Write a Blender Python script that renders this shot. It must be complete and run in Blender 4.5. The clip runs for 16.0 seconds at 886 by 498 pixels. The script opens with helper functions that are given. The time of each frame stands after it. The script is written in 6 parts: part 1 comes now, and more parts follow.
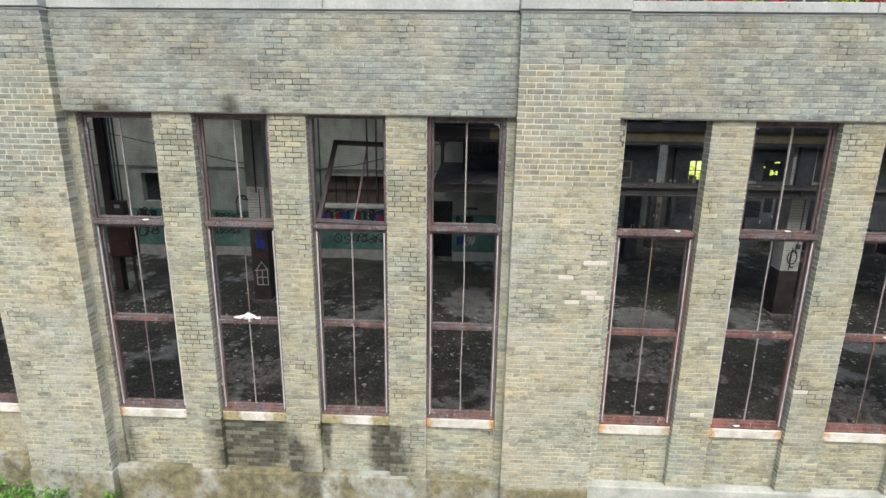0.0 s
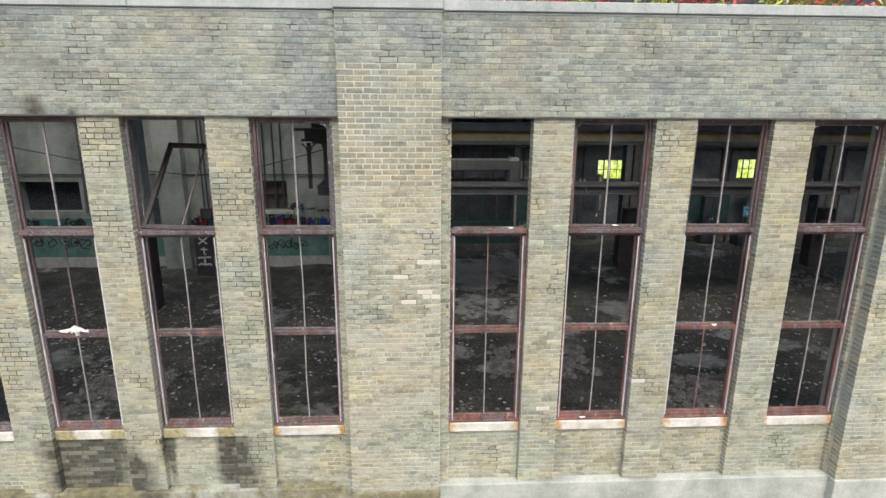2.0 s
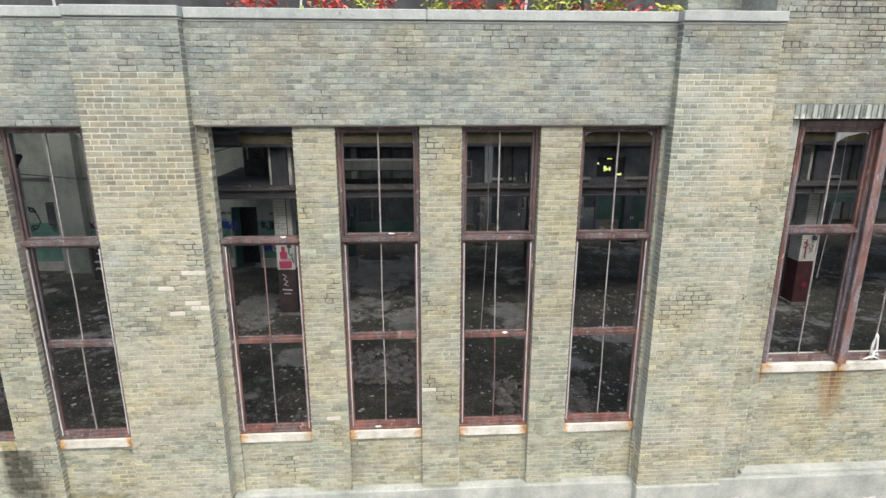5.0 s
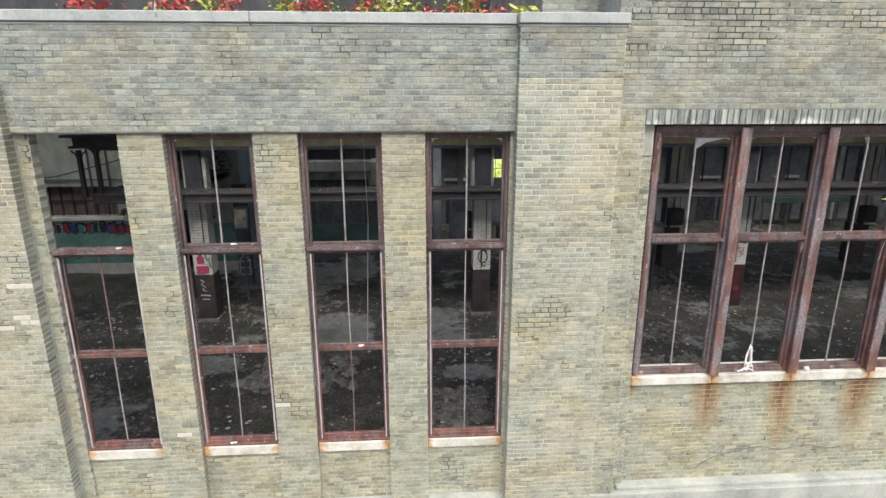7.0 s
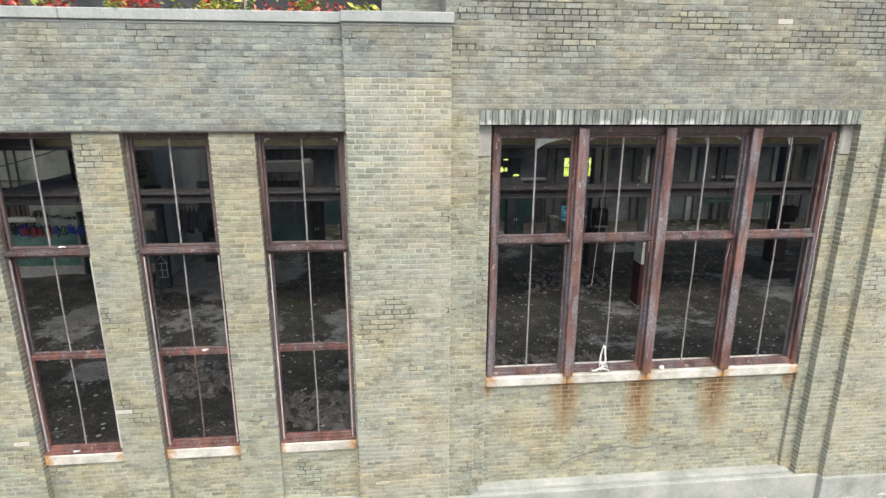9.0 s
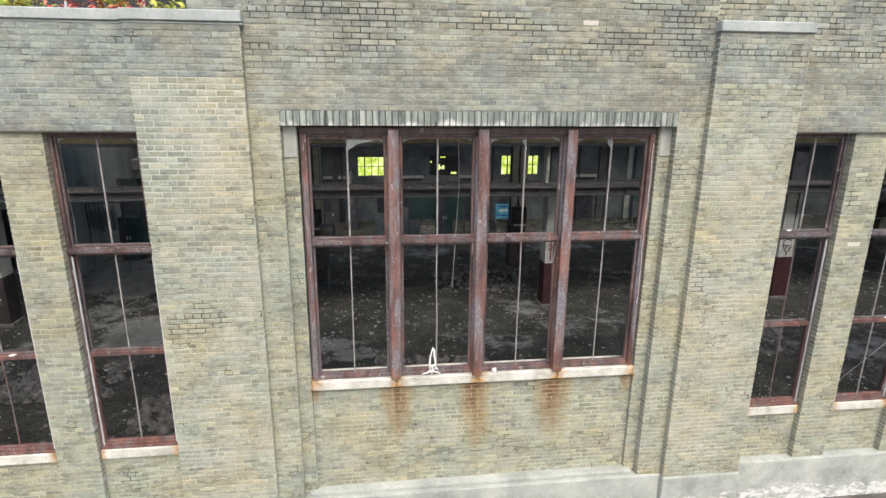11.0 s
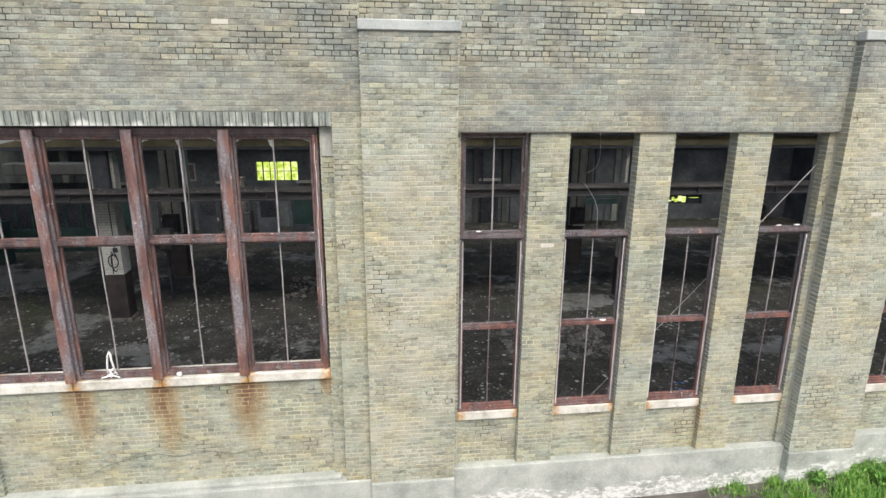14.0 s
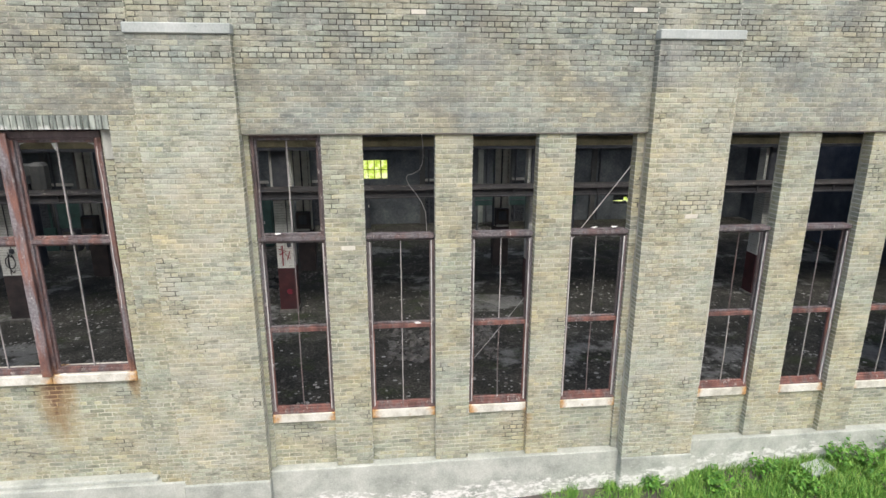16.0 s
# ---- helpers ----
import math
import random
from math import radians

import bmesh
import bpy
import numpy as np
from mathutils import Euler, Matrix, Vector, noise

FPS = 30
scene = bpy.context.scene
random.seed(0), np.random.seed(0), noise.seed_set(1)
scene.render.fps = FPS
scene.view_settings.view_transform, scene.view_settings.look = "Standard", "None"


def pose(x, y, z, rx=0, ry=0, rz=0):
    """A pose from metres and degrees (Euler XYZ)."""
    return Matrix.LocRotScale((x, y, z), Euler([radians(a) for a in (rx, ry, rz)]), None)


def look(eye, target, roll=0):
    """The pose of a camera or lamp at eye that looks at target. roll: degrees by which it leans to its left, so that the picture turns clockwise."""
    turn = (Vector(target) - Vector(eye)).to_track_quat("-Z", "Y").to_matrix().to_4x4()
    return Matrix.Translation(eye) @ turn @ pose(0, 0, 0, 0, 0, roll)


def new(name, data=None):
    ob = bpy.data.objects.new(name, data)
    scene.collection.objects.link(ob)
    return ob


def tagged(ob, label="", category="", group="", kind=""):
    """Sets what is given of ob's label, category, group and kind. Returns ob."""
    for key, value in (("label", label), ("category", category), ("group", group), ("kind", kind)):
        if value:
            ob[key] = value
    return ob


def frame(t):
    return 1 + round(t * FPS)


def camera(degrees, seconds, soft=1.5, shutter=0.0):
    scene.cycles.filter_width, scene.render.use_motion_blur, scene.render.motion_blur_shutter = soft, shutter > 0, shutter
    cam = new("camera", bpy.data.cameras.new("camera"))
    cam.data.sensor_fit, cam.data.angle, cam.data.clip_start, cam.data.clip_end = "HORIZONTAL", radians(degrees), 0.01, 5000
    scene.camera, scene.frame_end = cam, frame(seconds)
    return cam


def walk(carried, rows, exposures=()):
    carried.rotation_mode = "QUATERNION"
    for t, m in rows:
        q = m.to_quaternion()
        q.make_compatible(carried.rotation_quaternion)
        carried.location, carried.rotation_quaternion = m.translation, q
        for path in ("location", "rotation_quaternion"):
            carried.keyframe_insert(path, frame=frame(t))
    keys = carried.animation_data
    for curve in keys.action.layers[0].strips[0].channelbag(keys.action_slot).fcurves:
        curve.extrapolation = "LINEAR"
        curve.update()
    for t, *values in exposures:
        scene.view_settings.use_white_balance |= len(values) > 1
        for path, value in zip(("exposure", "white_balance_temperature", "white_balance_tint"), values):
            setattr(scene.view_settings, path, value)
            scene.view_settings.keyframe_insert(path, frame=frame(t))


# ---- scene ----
# The camera slides along an abandoned brick factory hall. x runs along the facade, y into the building, z up.
cam = camera(76.3, 16.0)
PATH = [
    (0, (0.190, -7.298, 6.263), (0.110, -5.368, 5.746), 0.76),
    (0.5, (0.489, -7.165, 6.261), (0.428, -5.234, 5.745), 0.59),
    (1, (0.817, -7.117, 6.253), (0.831, -5.184, 5.738), 0.63),
    (1.5, (1.267, -7.200, 6.239), (1.368, -5.268, 5.731), 0.40),
    (2, (1.723, -7.227, 6.222), (1.818, -5.294, 5.719), 0.37),
    (2.5, (2.226, -7.254, 6.257), (2.319, -5.321, 5.753), 0.31),
    (3, (2.754, -7.281, 6.333), (2.852, -5.352, 5.814), 0.31),
    (3.5, (3.271, -7.303, 6.318), (3.373, -5.372, 5.809), 0.16),
    (6, (5.642, -7.163, 6.449), (5.761, -5.237, 5.924), 0.04),
    (6.5, (6.174, -7.116, 6.475), (6.292, -5.191, 5.947), -0.04),
    (7, (6.661, -7.046, 6.466), (6.783, -5.120, 5.942), -0.03),
    (7.5, (7.130, -7.008, 6.467), (7.258, -5.082, 5.943), -0.01),
    (8, (7.563, -7.014, 6.453), (7.710, -5.088, 5.934), 0.01),
    (10.5, (10.105, -7.240, 6.499), (10.339, -5.326, 5.967), 0.56),
    (11, (10.733, -7.237, 6.527), (10.972, -5.324, 5.992), 0.56),
    (11.5, (11.390, -7.199, 6.538), (11.637, -5.287, 6.004), 0.54),
    (12, (12.142, -7.245, 6.549), (12.385, -5.335, 6.011), 0.54),
    (12.5, (12.905, -7.379, 6.523), (13.147, -5.466, 5.992), 0.49),
    (13, (13.693, -7.514, 6.482), (13.936, -5.598, 5.962), 0.45),
    (13.5, (14.514, -7.625, 6.463), (14.754, -5.708, 5.948), 0.47),
    (14, (15.260, -7.696, 6.479), (15.498, -5.778, 5.964), 0.39),
    (14.5, (16.007, -7.815, 6.522), (16.235, -5.897, 6.000), 0.33),
    (15, (16.777, -7.915, 6.505), (16.996, -5.995, 5.988), 0.23),
    (15.5, (17.551, -7.963, 6.499), (17.757, -6.042, 5.984), 0.18),
    (16, (18.307, -7.981, 6.523), (18.503, -6.059, 6.006), 0.07),
]
walk(cam, [(t, look(eye, target, roll)) for t, eye, target, roll in PATH])

# ---- world, sun, exposure ----
world = bpy.data.worlds.new("world")
scene.world = world
world.use_nodes = True
wt = world.node_tree
sky = wt.nodes.new("ShaderNodeTexSky")
sky.sky_type = "NISHITA"
sky.sun_disc = False
sky.sun_elevation = radians(52)
sky.sun_rotation = radians(175)
sky.air_density, sky.dust_density, sky.ozone_density = 1.0, 4.0, 0.6
wt.links.new(sky.outputs[0], wt.nodes["Background"].inputs[0])
wt.nodes["Background"].inputs[1].default_value = 0.17
sun = new("sun", bpy.data.lights.new("sun", "SUN"))
sun.data.energy, sun.data.angle, sun.data.color = 1.9, radians(45), (1.0, 0.975, 0.91)
sun.matrix_world = look((1.5, -18, 27), (0, 0, 0))
scene.view_settings.exposure = 0.29

# ---- materials ----


def nodes(name):
    m = bpy.data.materials.new(name)
    m.use_nodes = True
    t = m.node_tree
    return m, t, t.nodes["Principled BSDF"]


def node(t, kind, **inputs):
    n = t.nodes.new(kind)
    for key, value in inputs.items():
        n.inputs[key].default_value = value
    return n


def ramp(t, fac, stops, constant=False):
    n = t.nodes.new("ShaderNodeValToRGB")
    if constant:
        n.color_ramp.interpolation = "CONSTANT"
    el = n.color_ramp.elements
    while len(el) < len(stops):
        el.new(0.5)
    for e, (p, c) in zip(el, stops):
        e.position = p
        e.color = (*c, 1) if len(c) == 3 else c
    t.links.new(fac, n.inputs[0])
    return n.outputs[0]


def math_node(t, op, a, b=0.0, clamp=False):
    n = t.nodes.new("ShaderNodeMath")
    n.operation, n.use_clamp = op, clamp
    for i, v in enumerate((a, b)):
        if isinstance(v, (int, float)):
            n.inputs[i].default_value = v
        else:
            t.links.new(v, n.inputs[i])
    return n.outputs[0]


def mix(t, fac, a, b, mode="MIX"):
    n = t.nodes.new("ShaderNodeMix")
    n.data_type, n.blend_type = "RGBA", mode
    for sock, v in ((n.inputs[0], fac), (n.inputs[6], a), (n.inputs[7], b)):
        if isinstance(v, (int, float)):
            sock.default_value = v
        elif isinstance(v, tuple):
            sock.default_value = (*v, 1)
        else:
            t.links.new(v, sock)
    return n.outputs[2]


def noise_at(t, scale, detail=4.0, stretch=(1, 1, 1), rough=0.6):
    g = t.nodes.new("ShaderNodeNewGeometry")
    mp = t.nodes.new("ShaderNodeMapping")
    mp.inputs["Scale"].default_value = stretch
    t.links.new(g.outputs["Position"], mp.inputs[0])
    n = node(t, "ShaderNodeTexNoise", Scale=scale, Detail=detail, Roughness=rough)
    t.links.new(mp.outputs[0], n.inputs[0])
    return n.outputs[0]


def bump(t, bsdf, height, strength, distance):
    n = node(t, "ShaderNodeBump", Strength=strength, Distance=distance)
    t.links.new(height, n.inputs["Height"])
    t.links.new(n.outputs[0], bsdf.inputs["Normal"])


def surface(name, colours, scale=6.0, fine=60.0, rough=0.8, metal=0.0, relief=0.004, stretch=(1, 1, 1), speck=None, speck_at=0.66):
    """A worn surface: two scales of noise through a list of colours, optional specks of another colour, fine relief."""
    m, t, b = nodes(name)
    big, small = noise_at(t, scale, 5, stretch), noise_at(t, fine, 3, stretch)
    both = math_node(t, "ADD", math_node(t, "MULTIPLY", big, 0.65), math_node(t, "MULTIPLY", small, 0.35))
    k = len(colours)
    col = ramp(t, both, [(0.34 + 0.34 * i / max(1, k - 1), c) for i, c in enumerate(colours)])
    if speck:
        mask = ramp(t, noise_at(t, scale * 4.5, 6, (1, 1, 1), 0.7), [(speck_at - 0.03, (0, 0, 0)), (speck_at + 0.03, (1, 1, 1))])
        col = mix(t, mask, col, speck)
    t.links.new(col, b.inputs["Base Color"])
    b.inputs["Metallic"].default_value = metal
    rr = ramp(t, small, [(0.3, (rough - 0.12,) * 3), (0.7, (min(1, rough + 0.12),) * 3)])
    t.links.new(rr, b.inputs["Roughness"])
    bump(t, b, both, 0.5, relief)
    return m


def stain_masks(t):
    """Rust runs under the posts of the wide window, and the wet black-green run under two sills."""
    g = t.nodes.new("ShaderNodeNewGeometry")
    xyz = t.nodes.new("ShaderNodeSeparateXYZ")
    t.links.new(g.outputs["Position"], xyz.inputs[0])
    x, z = xyz.outputs[0], xyz.outputs[2]
    wob = math_node(t, "MULTIPLY", math_node(t, "SUBTRACT", noise_at(t, 2.6, 4, (1, 1, 0.35)), 0.5), 0.22)
    xw = math_node(t, "ADD", x, wob)

    def run(xc, half, top, length, edge=30.0, amount=1.0):
        across = math_node(t, "SUBTRACT", 1.0, math_node(t, "DIVIDE", math_node(t, "ABSOLUTE", math_node(t, "SUBTRACT", xw, xc)), half), True)
        down = math_node(t, "SUBTRACT", 1.0, math_node(t, "DIVIDE", math_node(t, "SUBTRACT", top, z), length), True)
        under = math_node(t, "MULTIPLY", math_node(t, "SUBTRACT", top, z), edge, True)
        return math_node(t, "MULTIPLY", math_node(t, "MULTIPLY", math_node(t, "MULTIPLY", across, down), under), amount)

    def total(runs):
        out = run(*runs[0])
        for r in runs[1:]:
            out = math_node(t, "MAXIMUM", out, run(*r))
        return out
    rust = total([(10.99, 0.34, 2.47, 1.2), (12.15, 0.32, 2.47, 1.7), (13.34, 0.40, 2.47, 1.4), (9.86, 0.14, 2.5, 0.4), (14.5, 0.14, 2.5, 0.5), (20.52, 0.14, 1.6, 1.2, 30.0, 0.5), (22.0, 0.1, 1.6, 0.7, 30.0, 0.4), (-3.4, 0.1, 1.6, 0.5, 30.0, 0.4), (-1.9, 0.1, 1.6, 0.6, 30.0, 0.4)])
    wet = total([(-3.0, 0.8, 1.62, 2.4), (-2.3, 0.42, 1.65, 1.5, 1.6), (-0.92, 0.34, 1.62, 2.6), (-0.7, 0.3, 1.5, 1.4, 1.4), (-1.84, 0.1, 1.62, 1.0), (-2.85, 0.2, 6.36, 0.45, 4.0), (-2.4, 0.12, 6.2, 0.4, 4.0), (-4.5, 0.5, 6.22, 0.3, 6.0), (-4.9, 0.2, 1.6, 1.2, 1.5)])
    ws = math_node(t, "MULTIPLY", wet, math_node(t, "ADD", 0.05, math_node(t, "MULTIPLY", noise_at(t, 4.5, 6, (1.6, 1, 0.55), 0.7), 1.25)))
    return rust, ramp(t, ws, [(0.05, (0, 0, 0)), (0.27, (0.93, 0.93, 0.93))])


def weather(t, col, soot, lime):
    """Weathering that runs across bricks and joints alike: lime wash in clouds, soot in low wide patches, moss, fine lime crumbs."""
    wash = ramp(t, noise_at(t, 1.9, 8, (1, 1, 1.7), 0.72), [(0.46, (0, 0, 0)), (0.66, (1, 1, 1))])
    col = mix(t, math_node(t, "MULTIPLY", wash, lime), col, (0.475, 0.468, 0.395))
    smear = ramp(t, noise_at(t, 8.5, 7, (0.8, 1, 1.5), 0.72), [(0.52, (0, 0, 0)), (0.64, (1, 1, 1))])
    col = mix(t, math_node(t, "MULTIPLY", smear, lime * 0.72), col, (0.53, 0.525, 0.455))
    patch = ramp(t, noise_at(t, 0.85, 8, (1, 1, 1.7), 0.7), [(0.47, (0, 0, 0)), (0.64, (1, 1, 1))])
    col = mix(t, math_node(t, "MULTIPLY", patch, soot), col, (0.165, 0.175, 0.172))
    film = ramp(t, noise_at(t, 4.3, 6, (0.5, 1, 2.0), 0.7), [(0.54, (0, 0, 0)), (0.68, (1, 1, 1))])
    col = mix(t, math_node(t, "MULTIPLY", film, soot * 0.9), col, (0.13, 0.137, 0.135))
    crumb = ramp(t, noise_at(t, 24, 5, (0.8, 1, 1.5), 0.7), [(0.57, (0, 0, 0)), (0.66, (1, 1, 1))])
    col = mix(t, math_node(t, "MULTIPLY", crumb, 0.2 + 0.35 * lime), col, (0.66, 0.65, 0.565))
    pit = ramp(t, noise_at(t, 21, 5, (0.7, 1, 1.9), 0.7), [(0.6, (0, 0, 0)), (0.68, (1, 1, 1))])
    col = mix(t, math_node(t, "MULTIPLY", pit, 0.4 + 0.25 * soot), col, (0.085, 0.087, 0.075))
    hue = ramp(t, noise_at(t, 0.8, 5, (1, 1, 1.3), 0.62), [(0.36, (0.93, 1.0, 1.05)), (0.5, (1.0, 1.0, 1.0)), (0.64, (1.07, 1.0, 0.88))])
    col = mix(t, 0.8, col, hue, "MULTIPLY")
    moss = ramp(t, noise_at(t, 1.7, 6, (1.3, 1, 1), 0.65), [(0.56, (0, 0, 0)), (0.72, (1, 1, 1))])
    return mix(t, math_node(t, "MULTIPLY", moss, 0.14), col, (0.25, 0.27, 0.14))


def brick(name, tones, soot, lime, runs=0.0):
    """Old buff brick. Each brick takes its own tone and its own smudges; rust and water runs where the sills leak."""
    m, t, b = nodes(name)
    oi = t.nodes.new("ShaderNodeObjectInfo")
    g = t.nodes.new("ShaderNodeNewGeometry")
    r = math_node(t, "FRACT", math_node(t, "ADD", oi.outputs["Random"], g.outputs["Random Per Island"]))
    k = len(tones)
    col = ramp(t, r, [(i / k, c) for i, c in enumerate(tones)], True)
    r2 = math_node(t, "FRACT", math_node(t, "MULTIPLY", r, 37.7))
    r3 = math_node(t, "FRACT", math_node(t, "MULTIPLY", r, 91.3))
    col = mix(t, 0.8, col, ramp(t, r2, [(0, (0.66, 0.665, 0.67)), (0.07, (0.78, 0.78, 0.785)), (0.2, (0.94, 0.94, 0.94)), (0.62, (1.02, 1.02, 1.01)), (0.8, (1.15, 1.145, 1.12)), (1, (1.32, 1.31, 1.265))]), "MULTIPLY")
    # each brick's own dark smudges
    shift = t.nodes.new("ShaderNodeVectorMath")
    shift.operation = "ADD"
    far = t.nodes.new("ShaderNodeCombineXYZ")
    t.links.new(math_node(t, "MULTIPLY", r3, 60.0), far.inputs[0])
    t.links.new(math_node(t, "MULTIPLY", r2, 60.0), far.inputs[2])
    t.links.new(g.outputs["Position"], shift.inputs[0])
    t.links.new(far.outputs[0], shift.inputs[1])
    mp = t.nodes.new("ShaderNodeMapping")
    mp.inputs["Scale"].default_value = (5.5, 5.5, 15)
    t.links.new(shift.outputs[0], mp.inputs[0])
    smudge = node(t, "ShaderNodeTexNoise", Scale=1.0, Detail=5.0, Roughness=0.62)
    t.links.new(mp.outputs[0], smudge.inputs[0])
    col = mix(t, 0.85, col, ramp(t, smudge.outputs[0], [(0.34, (1.1, 1.1, 1.09)), (0.5, (1.0, 1.0, 1.0)), (0.62, (0.66, 0.67, 0.67))]), "MULTIPLY")
    fine = noise_at(t, 90, 4)
    col = mix(t, 0.5, col, ramp(t, fine, [(0.3, (0.45, 0.45, 0.46)), (0.7, (1.42, 1.41, 1.38))]), "MULTIPLY")
    col = weather(t, col, soot, lime)
    if runs:
        pale = ramp(t, noise_at(t, 1.1, 6, (2.4, 1, 0.16), 0.66), [(0.53, (0, 0, 0)), (0.68, (1, 1, 1))])
        col = mix(t, math_node(t, "MULTIPLY", pale, runs), col, (0.47, 0.465, 0.40))
    rust, wet = stain_masks(t)
    rs = math_node(t, "MULTIPLY", rust, math_node(t, "ADD", math_node(t, "MULTIPLY", r2, 0.45), math_node(t, "MULTIPLY", noise_at(t, 5, 6, (2.2, 1, 0.5), 0.7), 1.9)))
    tone = ramp(t, rs, [(0.15, (0.38, 0.31, 0.155)), (0.5, (0.31, 0.205, 0.085)), (0.95, (0.16, 0.085, 0.044))])
    tone = mix(t, 0.6, tone, ramp(t, fine, [(0.3, (0.5, 0.5, 0.5)), (0.7, (1.2, 1.2, 1.2))]), "MULTIPLY")
    col = mix(t, ramp(t, rs, [(0.1, (0, 0, 0)), (0.5, (0.6, 0.6, 0.6)), (1.0, (0.93, 0.93, 0.93))]), col, tone)
    # some bricks shed the damp film
    held = math_node(t, "MULTIPLY", wet, ramp(t, r3, [(0.0, (1, 1, 1)), (0.5, (1, 1, 1)), (0.8, (0.6, 0.6, 0.6))]))
    col = mix(t, held, col, ramp(t, noise_at(t, 12, 4), [(0.35, (0.022, 0.024, 0.022)), (0.65, (0.085, 0.083, 0.056))]))
    t.links.new(col, b.inputs["Base Color"])
    b.inputs["Roughness"].default_value = 0.9
    bump(t, b, math_node(t, "ADD", fine, noise_at(t, 320, 2)), 0.6, 0.003)
    return m


BUFF = [(0.425, 0.375, 0.265), (0.385, 0.365, 0.305), (0.445, 0.405, 0.315), (0.335, 0.325, 0.285), (0.41, 0.35, 0.25), (0.325, 0.30, 0.24), (0.405, 0.385, 0.325), (0.45, 0.395, 0.28), (0.365, 0.34, 0.265), (0.43, 0.40, 0.335), (0.37, 0.325, 0.26)]
GREY = [(0.285, 0.27, 0.21), (0.255, 0.25, 0.215), (0.315, 0.285, 0.21), (0.21, 0.21, 0.19), (0.285, 0.27, 0.225), (0.325, 0.28, 0.205), (0.245, 0.245, 0.225), (0.31, 0.295, 0.25), (0.27, 0.245, 0.19)]
TINT = np.array((0.885, 1.0, 0.94))
SOFT = lambda c: 0.5 * np.array(c) + 0.5 * sum(c) / 3 * np.array((1.09, 1.02, 0.85))
COOL = lambda c: 1.26 * (0.55 * np.array(c) + 0.45 * sum(c) / 3 * np.array((0.98, 1.0, 0.97)))
ROSE = [np.array((1.05, 0.99, 0.965)) if i % 5 == 2 else np.array((0.995, 1.0, 1.005)) if i % 4 == 1 else np.array((1.0, 1.0, 1.0)) for i in range(11)]
brick_buff = brick("buff_brick", [tuple(TINT * SOFT(c) * k * (1.0, 1.0, 0.965)) for c, k in zip(BUFF, ROSE)], 0.3, 0.6)
brick_pier = brick("lime_washed_buff_brick", [tuple(1.05 * TINT * SOFT(c) * k) for c, k in zip(BUFF, ROSE)], 0.16, 0.8)
brick_mid = brick("repointed_dark_buff_brick", [tuple(0.86 * TINT * SOFT(c) * k) for c, k in zip(BUFF, ROSE)], 0.25, 0.3)
brick_grey = brick("weathered_grey_brick", [tuple(TINT * COOL(c) * (0.975, 1.0, 1.075)) for c in GREY], 0.5, 0.4)
brick_tall = brick("sooty_buff_brick", [tuple(TINT * SOFT(c) * 0.92 * k * (0.965, 1.0, 1.1)) for c, k in zip(BUFF, ROSE)], 0.7, 0.4, 0.45)
brick_pale = surface("pale_replacement_brick", [(0.56, 0.54, 0.47), (0.66, 0.64, 0.57)], 8)


def mortar(name, a, c, gone=0.85, at=0.565, rows=False, soot=0.3, lime=0.6):
    m, t, b = nodes(name)
    col = ramp(t, noise_at(t, 1.4, 6, (1, 1, 1.5), 0.7), [(0.38, a), (0.62, c)])
    col = mix(t, 0.4, col, ramp(t, noise_at(t, 120, 3), [(0.3, (0.6, 0.6, 0.6)), (0.7, (1.3, 1.3, 1.3))]), "MULTIPLY")
    lost = ramp(t, noise_at(t, 1.15, 5, (0.55, 1, 2.0) if rows else (1, 1, 1.3), 0.72), [(at, (0, 0, 0)), (at + 0.05, (1, 1, 1))])
    if rows:
        g = t.nodes.new("ShaderNodeNewGeometry")
        xyz = t.nodes.new("ShaderNodeSeparateXYZ")
        t.links.new(g.outputs["Position"], xyz.inputs[0])
        high = math_node(t, "MULTIPLY", math_node(t, "SUBTRACT", xyz.outputs[2], 6.6), 2.0, True)
        lost = math_node(t, "MULTIPLY", lost, high)
    col = weather(t, col, soot, lime)
    col = mix(t, math_node(t, "MULTIPLY", lost, gone), col, (0.05, 0.05, 0.045))
    rust, wet = stain_masks(t)
    col = mix(t, ramp(t, rust, [(0.2, (0, 0, 0)), (0.8, (0.75, 0.75, 0.75))]), col, (0.43, 0.26, 0.09))
    col = mix(t, wet, col, (0.085, 0.085, 0.068))
    t.links.new(col, b.inputs["Base Color"])
    b.inputs["Roughness"].default_value = 0.95
    bump(t, b, noise_at(t, 200, 3), 0.5, 0.003)
    return m


mortar_pale = mortar("pale_lime_mortar", (0.175, 0.17, 0.135), (0.60, 0.585, 0.48), 0.85, 0.565, False, 0.3, 0.75)
mortar_open = mortar("open_jointed_mortar", (0.19, 0.185, 0.15), (0.56, 0.545, 0.45), 0.84, 0.495, False, 0.3, 0.5)
mortar_white = mortar("fresh_white_mortar", (0.45, 0.445, 0.395), (0.70, 0.69, 0.62), 0.2, 0.6, False, 0.12, 0.5)
mortar_tall = mortar("washed_out_mortar", (0.22, 0.22, 0.195), (0.46, 0.455, 0.40), 0.97, 0.465, True, 0.6, 0.4)
mortar_soot = mortar("blackened_mortar", (0.04, 0.045, 0.042), (0.13, 0.14, 0.13), 0.6, 0.5, False, 0.5, 0.1)
mortar_dark = mortar("sooty_mortar", (0.17, 0.175, 0.16), (0.44, 0.44, 0.40), 0.8, 0.555, False, 0.5, 0.4)


